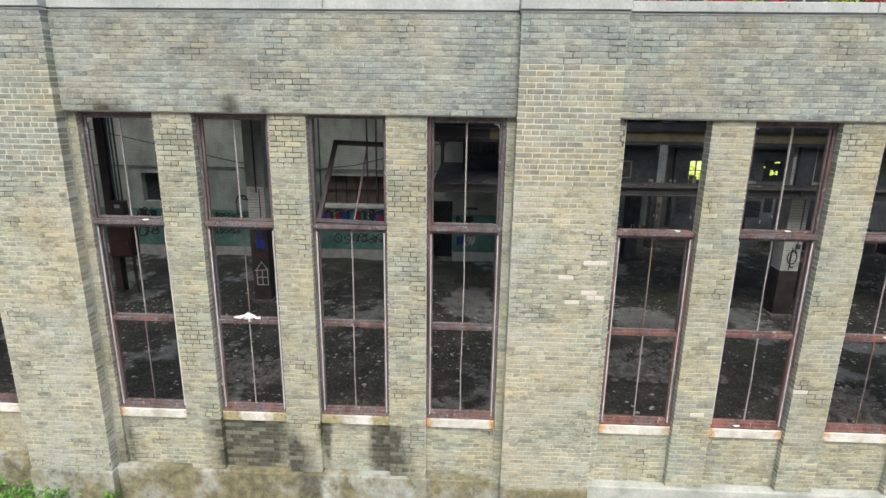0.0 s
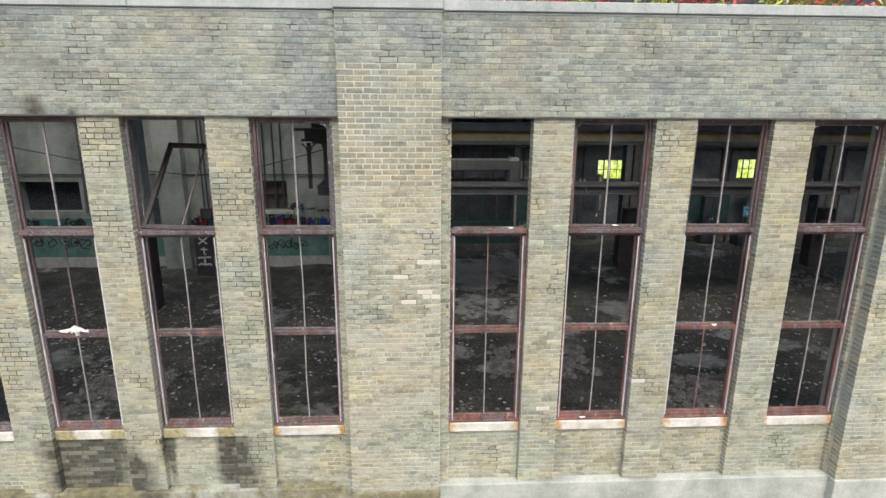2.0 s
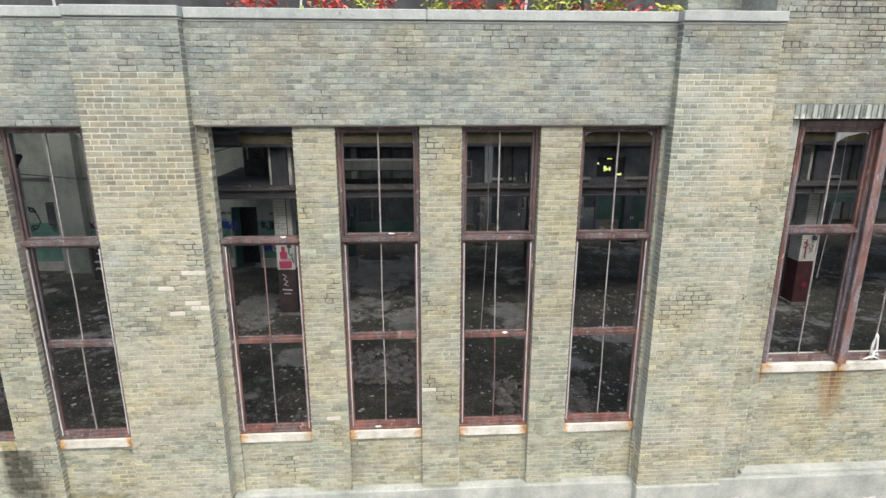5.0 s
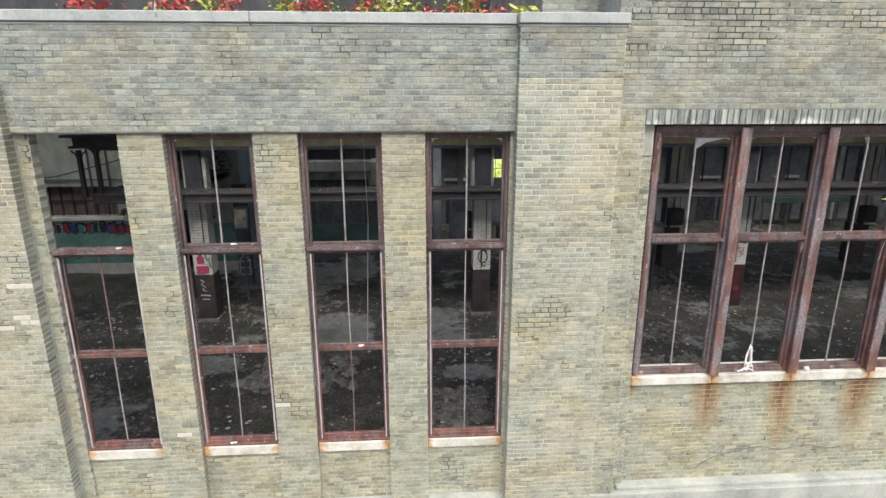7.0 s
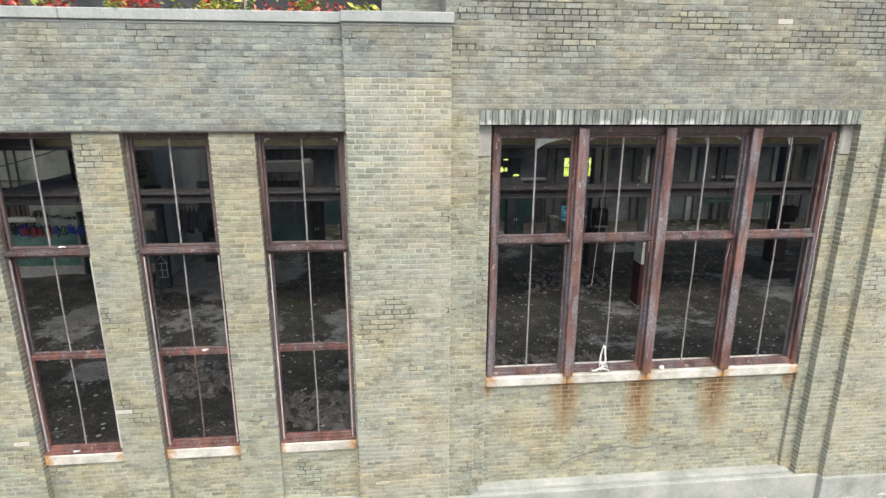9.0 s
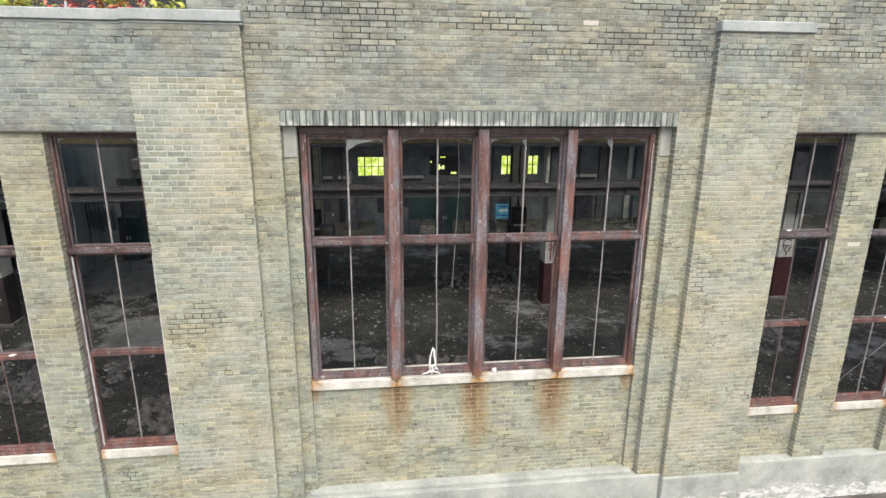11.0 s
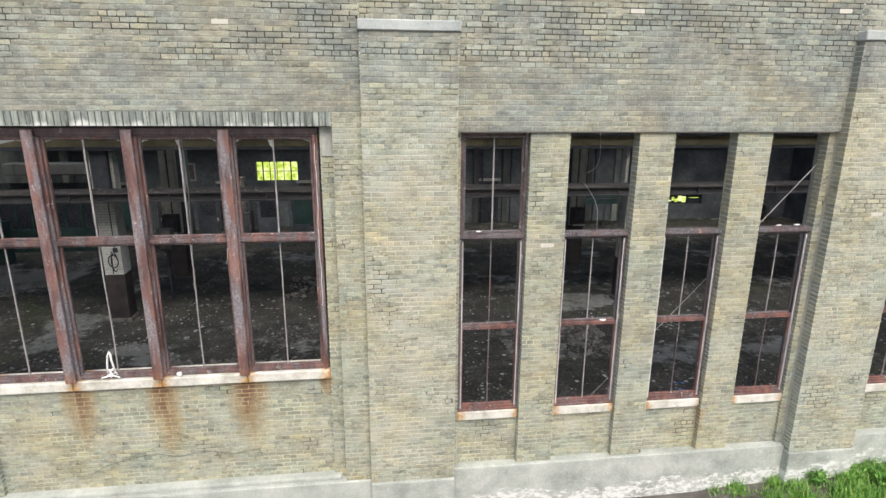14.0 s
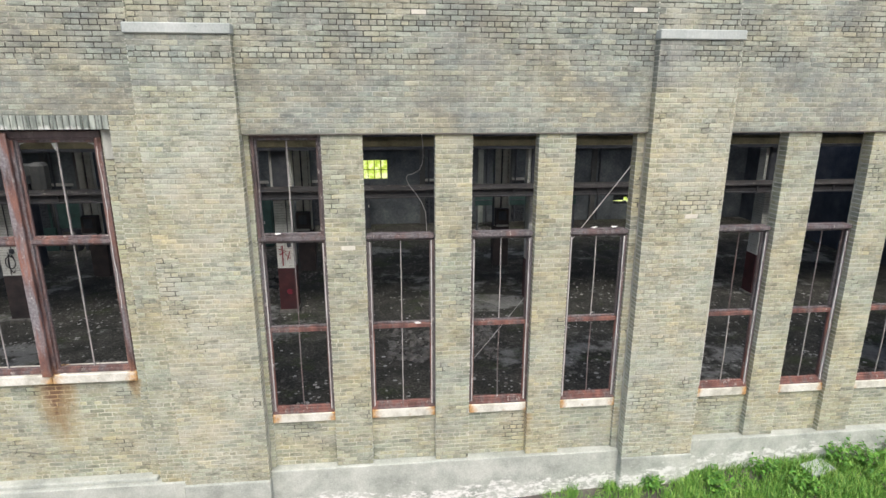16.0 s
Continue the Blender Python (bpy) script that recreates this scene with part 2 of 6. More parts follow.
def plinth_concrete():
    """Grey concrete with scraps of white paint near the ground in the east and black damp runs in the west."""
    m, t, b = nodes("stained_plinth_concrete")
    g = t.nodes.new("ShaderNodeNewGeometry")
    xyz = t.nodes.new("ShaderNodeSeparateXYZ")
    t.links.new(g.outputs["Position"], xyz.inputs[0])
    x, z = xyz.outputs[0], xyz.outputs[2]
    col = ramp(t, noise_at(t, 1.5, 6, rough=0.68), [(0.34, (0.29, 0.312, 0.283)), (0.5, (0.42, 0.445, 0.408)), (0.66, (0.55, 0.57, 0.528))])
    col = mix(t, 0.5, col, ramp(t, noise_at(t, 45, 4), [(0.3, (0.65, 0.65, 0.65)), (0.7, (1.25, 1.25, 1.25))]), "MULTIPLY")
    rise = math_node(t, "MULTIPLY", math_node(t, "DIVIDE", math_node(t, "SUBTRACT", x, 20.5), 4.5, True), 0.34)
    edge = math_node(t, "SUBTRACT", math_node(t, "ADD", z, math_node(t, "MULTIPLY", noise_at(t, 1.6, 7, (0.8, 1, 2.4), 0.72), -1.25)), rise)
    flake = math_node(t, "MULTIPLY", math_node(t, "GREATER_THAN", x, 9.4), ramp(t, math_node(t, "MULTIPLY", edge, -1.0), [(0.30, (0, 0, 0)), (0.36, (1, 1, 1))]))
    gone = ramp(t, noise_at(t, 7, 6, (1, 1, 2.0), 0.72), [(0.45, (0, 0, 0)), (0.54, (1, 1, 1))])
    col = mix(t, math_node(t, "MULTIPLY", math_node(t, "MULTIPLY", flake, gone), 0.85), col, (0.75, 0.755, 0.735))
    crumb = ramp(t, noise_at(t, 6, 6, (1, 1, 3), 0.75), [(0.66, (0, 0, 0)), (0.70, (1, 1, 1))])
    col = mix(t, math_node(t, "MULTIPLY", crumb, 0.7), col, (0.74, 0.73, 0.70))
    west = math_node(t, "LESS_THAN", x, 2.05)
    moss = ramp(t, noise_at(t, 0.9, 7, (1.0, 1, 0.8), 0.7), [(0.38, (0, 0, 0)), (0.52, (0.92, 0.92, 0.92))])
    col = mix(t, math_node(t, "MULTIPLY", west, moss), col, ramp(t, noise_at(t, 9, 5), [(0.35, (0.10, 0.092, 0.042)), (0.65, (0.25, 0.225, 0.12))]))
    damp = ramp(t, noise_at(t, 1.3, 8, (1.0, 1, 0.9), 0.72), [(0.53, (0, 0, 0)), (0.63, (0.8, 0.8, 0.8))])
    col = mix(t, math_node(t, "MULTIPLY", west, damp), col, ramp(t, noise_at(t, 16, 4), [(0.35, (0.035, 0.035, 0.03)), (0.65, (0.11, 0.105, 0.08))]))
    t.links.new(col, b.inputs["Base Color"])
    b.inputs["Roughness"].default_value = 0.9
    bump(t, b, math_node(t, "ADD", noise_at(t, 14, 5), crumb), 0.5, 0.012)
    return m


concrete = plinth_concrete()
coping_stone = surface("grey_coping_stone", [(0.29, 0.325, 0.318), (0.42, 0.455, 0.445), (0.55, 0.58, 0.565)], 1.3, 26, 0.85, stretch=(1.5, 1, 1), speck=(0.20, 0.23, 0.22), speck_at=0.66)


def sill_material(name, lengths, start=0.76, stain=((0.30, 0.15, 0.05), (0.58, 0.33, 0.11))):
    """White stone, rust-stained where the steel frame's feet stand at the ends of each length."""
    m, t, b = nodes(name)
    tc = t.nodes.new("ShaderNodeTexCoord")
    xyz = t.nodes.new("ShaderNodeSeparateXYZ")
    t.links.new(tc.outputs["Generated"], xyz.inputs[0])
    f = math_node(t, "FRACT", math_node(t, "MULTIPLY", xyz.outputs[0], lengths))
    end = math_node(t, "MULTIPLY", math_node(t, "ABSOLUTE", math_node(t, "SUBTRACT", f, 0.5)), 2.0)
    edge = math_node(t, "ADD", end, math_node(t, "MULTIPLY", math_node(t, "SUBTRACT", noise_at(t, 6, 5, rough=0.7), 0.5), 0.75))
    col = ramp(t, noise_at(t, 2.4, 6, rough=0.68), [(0.34, (0.40, 0.39, 0.33)), (0.5, (0.62, 0.61, 0.55)), (0.66, (0.78, 0.77, 0.71))])
    col = mix(t, 0.5, col, ramp(t, noise_at(t, 50, 4), [(0.3, (0.75, 0.75, 0.75)), (0.7, (1.15, 1.15, 1.15))]), "MULTIPLY")
    spot = ramp(t, noise_at(t, 11, 6, rough=0.72), [(0.62, (0, 0, 0)), (0.7, (0.7, 0.7, 0.7))])
    col = mix(t, spot, col, (0.44, 0.30, 0.15))
    rusty = ramp(t, noise_at(t, 18, 4), [(0.35, stain[0]), (0.6, stain[1])])
    col = mix(t, ramp(t, edge, [(start, (0, 0, 0)), (start + 0.2, (0.92, 0.92, 0.92))]), col, rusty)
    t.links.new(col, b.inputs["Base Color"])
    b.inputs["Roughness"].default_value = 0.85
    bump(t, b, noise_at(t, 30, 5), 0.4, 0.004)
    return m


jamb_stone = surface("pale_jamb_concrete", [(0.29, 0.30, 0.275), (0.42, 0.425, 0.39), (0.52, 0.52, 0.48)], 2.2, 30, 0.88, stretch=(3, 1, 0.8))
sill_stone = sill_material("rust_stained_white_sill", 1)
sill_moss = sill_material("mossy_stained_sill", 1, 0.3, ((0.17, 0.155, 0.075), (0.40, 0.35, 0.18)))
sill_long = sill_material("rust_splashed_long_sill", 4)


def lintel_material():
    """Grey-green soldier bricks with dark vertical drips, crusted white with lime along the lower edge."""
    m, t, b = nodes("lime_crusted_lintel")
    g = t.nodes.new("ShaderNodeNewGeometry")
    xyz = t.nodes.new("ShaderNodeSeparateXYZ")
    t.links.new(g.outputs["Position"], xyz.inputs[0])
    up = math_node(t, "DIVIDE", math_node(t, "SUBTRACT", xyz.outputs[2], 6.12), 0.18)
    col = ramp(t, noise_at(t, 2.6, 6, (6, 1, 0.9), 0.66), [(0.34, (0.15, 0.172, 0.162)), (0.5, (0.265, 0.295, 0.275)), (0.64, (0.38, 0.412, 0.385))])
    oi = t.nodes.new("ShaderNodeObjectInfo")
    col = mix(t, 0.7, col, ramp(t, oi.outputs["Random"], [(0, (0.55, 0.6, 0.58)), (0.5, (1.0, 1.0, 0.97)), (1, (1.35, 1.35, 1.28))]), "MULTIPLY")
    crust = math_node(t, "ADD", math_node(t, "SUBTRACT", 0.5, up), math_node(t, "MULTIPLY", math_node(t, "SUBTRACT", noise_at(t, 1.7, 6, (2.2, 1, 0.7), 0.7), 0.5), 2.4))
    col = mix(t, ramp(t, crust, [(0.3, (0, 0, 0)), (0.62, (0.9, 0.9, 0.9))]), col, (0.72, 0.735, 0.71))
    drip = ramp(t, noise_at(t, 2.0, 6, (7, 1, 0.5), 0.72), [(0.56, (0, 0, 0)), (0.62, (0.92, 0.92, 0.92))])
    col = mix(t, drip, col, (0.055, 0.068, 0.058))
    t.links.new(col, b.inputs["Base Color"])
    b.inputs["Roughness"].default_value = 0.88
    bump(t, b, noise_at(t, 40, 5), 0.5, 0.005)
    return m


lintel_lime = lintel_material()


def worn_paint(name, tones, bare, worn_at, foot=False):
    """Red oxide paint worn to bare grey in long vertical patches, with pale chips; orange rust towards the foot of posts."""
    m, t, b = nodes(name)
    small = noise_at(t, 30, 4)
    col = ramp(t, noise_at(t, 3, 5, (2, 2, 0.5)), [(0.36, tones[0]), (0.5, tones[1]), (0.64, tones[2])])
    col = mix(t, 0.6, col, ramp(t, noise_at(t, 70, 3), [(0.3, (0.6, 0.6, 0.6)), (0.7, (1.3, 1.3, 1.3))]), "MULTIPLY")
    worn = ramp(t, noise_at(t, 2.2, 6, (3, 3, 0.45), 0.66), [(worn_at, (0, 0, 0)), (worn_at + 0.12, (0.88, 0.88, 0.88))])
    col = mix(t, worn, col, ramp(t, small, [(0.35, bare[0]), (0.65, bare[1])]))
    chip = ramp(t, noise_at(t, 13, 6, (1, 1, 0.5), 0.75), [(0.605, (0, 0, 0)), (0.65, (0.8, 0.8, 0.8))])
    col = mix(t, chip, col, (0.44, 0.41, 0.39))
    if foot:
        g = t.nodes.new("ShaderNodeNewGeometry")
        xyz = t.nodes.new("ShaderNodeSeparateXYZ")
        t.links.new(g.outputs["Position"], xyz.inputs[0])
        low = math_node(t, "SUBTRACT", 1.0, math_node(t, "DIVIDE", math_node(t, "SUBTRACT", xyz.outputs[2], 2.5), 0.75), True)
        rusty = ramp(t, math_node(t, "MULTIPLY", low, math_node(t, "ADD", 0.35, noise_at(t, 7, 5, (1, 1, 0.4)))), [(0.55, (0, 0, 0)), (1.0, (0.8, 0.8, 0.8))])
        col = mix(t, rusty, col, ramp(t, small, [(0.35, (0.20, 0.075, 0.03)), (0.65, (0.42, 0.18, 0.06))]))
    t.links.new(col, b.inputs["Base Color"])
    b.inputs["Roughness"].default_value = 0.62
    bump(t, b, math_node(t, "ADD", small, worn), 0.5, 0.003)
    return m


paint_rusty = worn_paint("worn_red_steel_post", [(0.085, 0.052, 0.05), (0.17, 0.09, 0.079), (0.285, 0.138, 0.105)], [(0.145, 0.14, 0.158), (0.30, 0.287, 0.305)], 0.45, True)
paint_red = worn_paint("weathered_oxide_red_paint", [(0.062, 0.043, 0.043), (0.135, 0.078, 0.071), (0.225, 0.122, 0.104)], [(0.07, 0.06, 0.066), (0.20, 0.175, 0.185)], 0.45)
paint_low = worn_paint("faded_red_lower_sash", [(0.085, 0.045, 0.041), (0.165, 0.077, 0.065), (0.25, 0.115, 0.094)], [(0.08, 0.062, 0.064), (0.21, 0.17, 0.17)], 0.5)
paint_plum = worn_paint("weathered_plum_paint", [(0.055, 0.044, 0.047), (0.105, 0.076, 0.077), (0.165, 0.108, 0.102)], [(0.075, 0.068, 0.074), (0.20, 0.185, 0.195)], 0.42)
paint_grey = surface("weathered_purple_grey_sash", [(0.06, 0.047, 0.05), (0.12, 0.09, 0.09), (0.185, 0.14, 0.135)], 4, 45, 0.7, speck=(0.36, 0.32, 0.30), speck_at=0.65, stretch=(2, 2, 0.6))
track_metal = surface("pale_sash_track", [(0.30, 0.28, 0.28), (0.58, 0.57, 0.57), (0.70, 0.69, 0.69)], 5, 50, 0.5, stretch=(1, 1, 0.4))
muntin_grey = surface("grey_muntin", [(0.15, 0.14, 0.138), (0.29, 0.275, 0.27), (0.42, 0.405, 0.40)], 6, 50, 0.6)
sash_black = surface("blackened_sash_wood", [(0.022, 0.019, 0.022), (0.05, 0.042, 0.047), (0.09, 0.074, 0.078)], 4, 45, 0.7, stretch=(2, 2, 0.6))
flashing = surface("dark_lintel_angle", [(0.06, 0.055, 0.05), (0.13, 0.115, 0.10)], 4, 40, 0.6)
white_rag = surface("dirty_white_cloth", [(0.72, 0.72, 0.70), (0.86, 0.86, 0.84)], 12, 80, 0.9)
cable_mat = surface("grey_cable", [(0.09, 0.09, 0.085), (0.19, 0.185, 0.165)], 8)

# ---- building helpers ----
rng = random.Random(7)


def link(name, bm, material, parent=None, label="", smooth=False):
    me = bpy.data.meshes.new(name)
    bm.normal_update()
    bm.to_mesh(me)
    bm.free()
    me.materials.append(material)
    if smooth:
        me.shade_smooth()
    ob = new(name, me)
    if parent:
        ob.parent = parent
    if label:
        ob["label"] = label
    return ob


def part(name, bm, material, parent, label="", smooth=False):
    return link(name, bm, material, parent, label, smooth)


def box(bm, x0, x1, y0, y1, z0, z1, bevel=0.0, m=None):
    """A box between two corners, with bevelled edges, turned by m about its own centre."""
    c = Vector(((x0 + x1) / 2, (y0 + y1) / 2, (z0 + z1) / 2))
    made = bmesh.ops.create_cube(bm, size=1.0, matrix=Matrix.Diagonal((x1 - x0, y1 - y0, z1 - z0, 1)))["verts"]
    if bevel:
        es = list({e for v in made for e in v.link_edges})
        made = list({v for f in bmesh.ops.bevel(bm, geom=es, offset=bevel, segments=1, affect="EDGES")["faces"] for v in f.verts} | {v for v in made if v.is_valid})
    bmesh.ops.transform(bm, matrix=Matrix.Translation(c) @ (m or Matrix()), verts=made)
    return bm


def boxes(*corners, bevel=0.0):
    bm = bmesh.new()
    for c in corners:
        box(bm, *c, bevel=bevel)
    return bm


def tube(bm, points, r, sides=6):
    """A round bar or cable along points."""
    pts = [Vector(p) for p in points]
    rings = []
    for i, p in enumerate(pts):
        d = (pts[min(i + 1, len(pts) - 1)] - pts[max(i - 1, 0)]).normalized()
        a = d.orthogonal().normalized()
        if rings:
            a = (last - d * last.dot(d)).normalized()
        last = a
        b = d.cross(a)
        rings.append([bm.verts.new(p + r * (math.cos(2 * math.pi * k / sides) * a + math.sin(2 * math.pi * k / sides) * b)) for k in range(sides)])
    for u, v in zip(rings, rings[1:]):
        for k in range(sides):
            bm.faces.new((u[k], u[(k + 1) % sides], v[(k + 1) % sides], v[k]))
    bm.faces.new(rings[0][::-1])
    bm.faces.new(rings[-1])
    return bm


def thing(name, label, category="", kind="", at=(0, 0, 0), group=""):
    ob = new(name)
    ob.empty_display_size = 0.1
    ob.location = at
    return tagged(ob, label, category, group, kind)


def structure(name, bm, material, label, category=""):
    return tagged(link(name, bm, material), label, category or name.split("_")[0], kind="structure")


COURSE, MODULE = 0.0689, 0.209
BRICK_MESH = {}


def brick_mesh(length, material, depth=0.1):
    """One shared mesh for alike single bricks, with its front face at y = 0 and its middle at the origin."""
    key = (round(length, 3), material.name, depth)
    if key not in BRICK_MESH:
        verts, faces = brick_geometry(-length / 2, length / 2, 0.0, -COURSE / 2 + 0.006, COURSE / 2 - 0.006, depth, 0, 0)
        me = bpy.data.meshes.new("brick")
        me.from_pydata(verts, [], faces)
        me.materials.append(material)
        BRICK_MESH[key] = me
    return BRICK_MESH[key]


def brick_geometry(x0, x1, y, z0, z1, depth, tilt, lean, c=0.0028, chip=0.004):
    j = lambda i: rng.uniform(0, chip) if i else 0.0
    ring = lambda i, yy: [(x0 + i + j(i), yy - tilt, z0 + i + j(i)), (x1 - i - j(i), yy + tilt, z0 + i + j(i)), (x1 - i - j(i), yy + tilt + lean, z1 - i - j(i)), (x0 + i + j(i), yy - tilt + lean, z1 - i - j(i))]
    verts = ring(c, y) + ring(0, y + c) + ring(0, y + depth)
    faces = [(0, 1, 2, 3)]
    for a in (0, 4):
        for k in range(4):
            faces.append((a + (k + 1) % 4, a + k, a + 4 + k, a + 4 + (k + 1) % 4))
    return verts, faces


def brickwork(parent, x0, x1, z0, z1, y, material, single=None, depth=0.17, pale=0.0, skip=None, pale_at=()):
    """Lays courses of bricks with their faces near y. Bricks whose middle lies in the stretch `single` are objects of their own,
    the others are joined. Every sixth course is of headers."""
    verts, faces, count = [], [], 0
    n = max(1, round((z1 - z0) / COURSE))
    h = (z1 - z0) / n
    first = round(z0 / COURSE)
    for r in range(n):
        k = first + r
        header = k % 6 == 0
        module = MODULE / 2 if header else MODULE
        x = x0 - (module * (0.25 if header else (0.5 if k % 2 else 0.0)))
        za, zb = z0 + r * h + 0.006, z0 + (r + 1) * h - 0.006
        while x < x1 - 0.02:
            a, b = (x0 + 0.001 if x < x0 + 0.03 else x + 0.0065), (x1 - 0.001 if x + module > x1 - 0.03 else x + module - 0.0065)
            whole = x >= x0 and x + module <= x1
            x += module
            if b - a < 0.03:
                continue
            mid = ((a + b) / 2, (za + zb) / 2)
            if skip and skip(*mid):
                continue
            if any(abs(mid[0] - u) < 0.1 and abs(mid[1] - v) < 0.03 for u, v in pale_at):
                ob = new("brick", brick_mesh(b - a, brick_pale, depth))
                ob.parent = parent
                ob.location = (mid[0], y - 0.004, mid[1])
                continue
            if whole and single and single[0] < mid[0] < single[1] and single[2] < mid[1] < single[3] and count < 300:
                ob = new("brick", brick_mesh(b - a, brick_pale if rng.random() < pale else material, depth))
                ob.parent = parent
                ob.matrix_basis = pose(mid[0], y + max(-0.003, min(0.0008, rng.gauss(0, 0.0013))), mid[1], max(-0.6, min(0.6, rng.gauss(0, 0.4))), rng.gauss(0, 0.25), max(-0.5, min(0.5, rng.gauss(0, 0.3))))
                count += 1
                continue
            v, f = brick_geometry(a + (rng.gauss(0, 0.0015) if x - module > x0 else 0), b + (rng.gauss(0, 0.0015) if x < x1 - 0.03 else 0), y + max(-0.003, min(0.0008, rng.gauss(0, 0.0015))), za + rng.gauss(0, 0.001), zb + rng.gauss(0, 0.001), depth, max(-0.0014, min(0.0014, rng.gauss(0, 0.0009))), max(-0.0012, min(0.0012, rng.gauss(0, 0.0008))))
            o = len(verts)
            verts += v
            faces += [tuple(o + i for i in q) for q in f]
    me = bpy.data.meshes.new("brickwork")
    me.from_pydata(verts, [], faces)
    me.materials.append(material)
    ob = new("brickwork", me)
    ob.parent = parent
    return tagged(ob, kind="stuff")


def reveal(parent, x, side, z0, z1, y0, y1, material):
    """Courses of brick on the return of a wall at x, facing -x (side -1) or +x (side 1)."""
    verts, faces = [], []
    n = round((z1 - z0) / COURSE)
    h = (z1 - z0) / n
    for r in range(n):
        cut = y0 + (y1 - y0) * (0.36 if r % 2 else 0.68)
        for a, b in ((y0, cut), (cut, y1)):
            p, q = x - side * 0.012, x + rng.gauss(0, 0.0015)
            z, t = z0 + r * h + 0.006, z0 + (r + 1) * h - 0.006
            o = len(verts)
            verts += [(p, a + 0.006, z), (p, b - 0.006, z), (p, b - 0.006, t), (p, a + 0.006, t), (q, a + 0.008, z + 0.002), (q, b - 0.008, z + 0.002), (q, b - 0.008, t - 0.002), (q, a + 0.008, t - 0.002)]
            faces += [tuple(o + i for i in f) for f in ((4, 5, 6, 7), (0, 1, 5, 4), (1, 2, 6, 5), (2, 3, 7, 6), (3, 0, 4, 7))]
    me = bpy.data.meshes.new("reveal_brickwork")
    me.from_pydata(verts, [], faces)
    me.materials.append(material)
    ob = new("reveal_brickwork", me)
    ob.parent = parent
    return tagged(ob, kind="stuff")


def beds(parent, x0, x1, y, z0, z1, back):
    """Ridges of mortar squeezed out of the bed joints along both returns of a wall."""
    n = max(1, round((z1 - z0) / COURSE))
    h = (z1 - z0) / n
    verts, faces = [], []
    for x, s in ((x0, -1), (x1, 1)):
        for r in range(1, n):
            z = z0 + r * h
            a, out = z - rng.uniform(0.006, 0.010), x + s * rng.uniform(0.001, 0.006)
            b, near, far = z + rng.uniform(0.006, 0.010), y + rng.uniform(0.0, 0.006), back - rng.uniform(0.0, 0.04)
            o = len(verts)
            verts += [(x - s * 0.012, near, a), (x - s * 0.012, far, a), (x - s * 0.012, far, b), (x - s * 0.012, near, b), (out, near, a + 0.002), (out, far, a + 0.002), (out, far, b - 0.002), (out, near, b - 0.002)]
            faces += [tuple(o + i for i in (f if s > 0 else f[::-1])) for f in ((4, 5, 6, 7), (0, 1, 5, 4), (1, 2, 6, 5), (2, 3, 7, 6), (3, 0, 4, 7))]
    me = bpy.data.meshes.new("mortar_ridges")
    me.from_pydata(verts, [], faces)
    me.materials.append(mortar_white)
    ob = new("mortar_ridges", me)
    ob.parent = parent
    return tagged(ob, kind="stuff")


LAID = []  # walls to be laid with bricks at the end of the file


def wall(name, x0, x1, y, z0, z1, label, material=None, back=0.42, core=None, single=None, pale=0.0, ends=0.009, skip=None, pale_at=()):
    """A wall of brick with its face at y, and a mortar core that reaches to y = back."""
    ob = structure(name, boxes((x0 + ends, x1 - ends, y + 0.0042, back, z0, z1)), core or mortar_pale, label, "wall")
    if back < 1:
        for a, b in ((x0 + 0.0035, x0 + 0.02), (x1 - 0.02, x1 - 0.0035)):
            part("pointing", boxes((a, b, y + 0.006, back - 0.004, z0 + 0.002, z1 - 0.002)), mortar_white, ob, "pale pointing on the return")
        beds(ob, x0, x1, y, z0, z1, min(back, y + 0.17))
    LAID.append((ob, x0, x1, z0, z1, y, material or brick_buff, single, pale, skip, pale_at))
    return ob


# ---- facade ----
TOP, HEAD, SILL, BASE = 7.24, 6.04, 1.56, 0.75
PIER_Y, BAND_Y, POST_Y, PANEL_Y = -0.16, -0.03, 0.0, 0.10
PIERS = [(-6.32, -5.06), (0.785, 2.039), (8.0, 9.262), (15.12, 16.388), (22.09, 23.29), (28.95, 30.2)]
BAYS = {
    "west": [(-12.0, -11.0), (-10.46, -9.46), (-8.92, -7.92), (-7.42, -6.43)],
    "first": [(-4.95, -3.9), (-3.386, -2.391), (-1.894, -0.864), (-0.335, 0.677)],
    "second": [(2.178, 3.219), (3.742, 4.80), (5.335, 6.355), (6.887, 7.956)],
    "third": [(16.46, 17.43), (17.995, 19.01), (19.543, 20.50), (21.04, 21.98)],
    "fourth": [(23.39, 24.30), (24.83, 25.68), (26.22, 27.15), (27.7, 28.8)],
}
BAY_ENDS = {"west": (-13.0, -6.32), "first": (-5.06, 0.785), "second": (2.039, 8.0), "third": (16.388, 22.09), "fourth": (23.29, 28.95)}
OLD_PALE = [(1.9, 4.2), (1.57, 3.98), (1.8, 3.82), (1.9, 3.74), (1.68, 3.65)]
TALL_PALE = [(18.83, 7.6), (20.11, 7.51), (20.76, 7.58), (21.91, 7.69), (13.41, 7.38), (14.76, 7.61), (18.2, 7.85), (11.3, 7.7)]
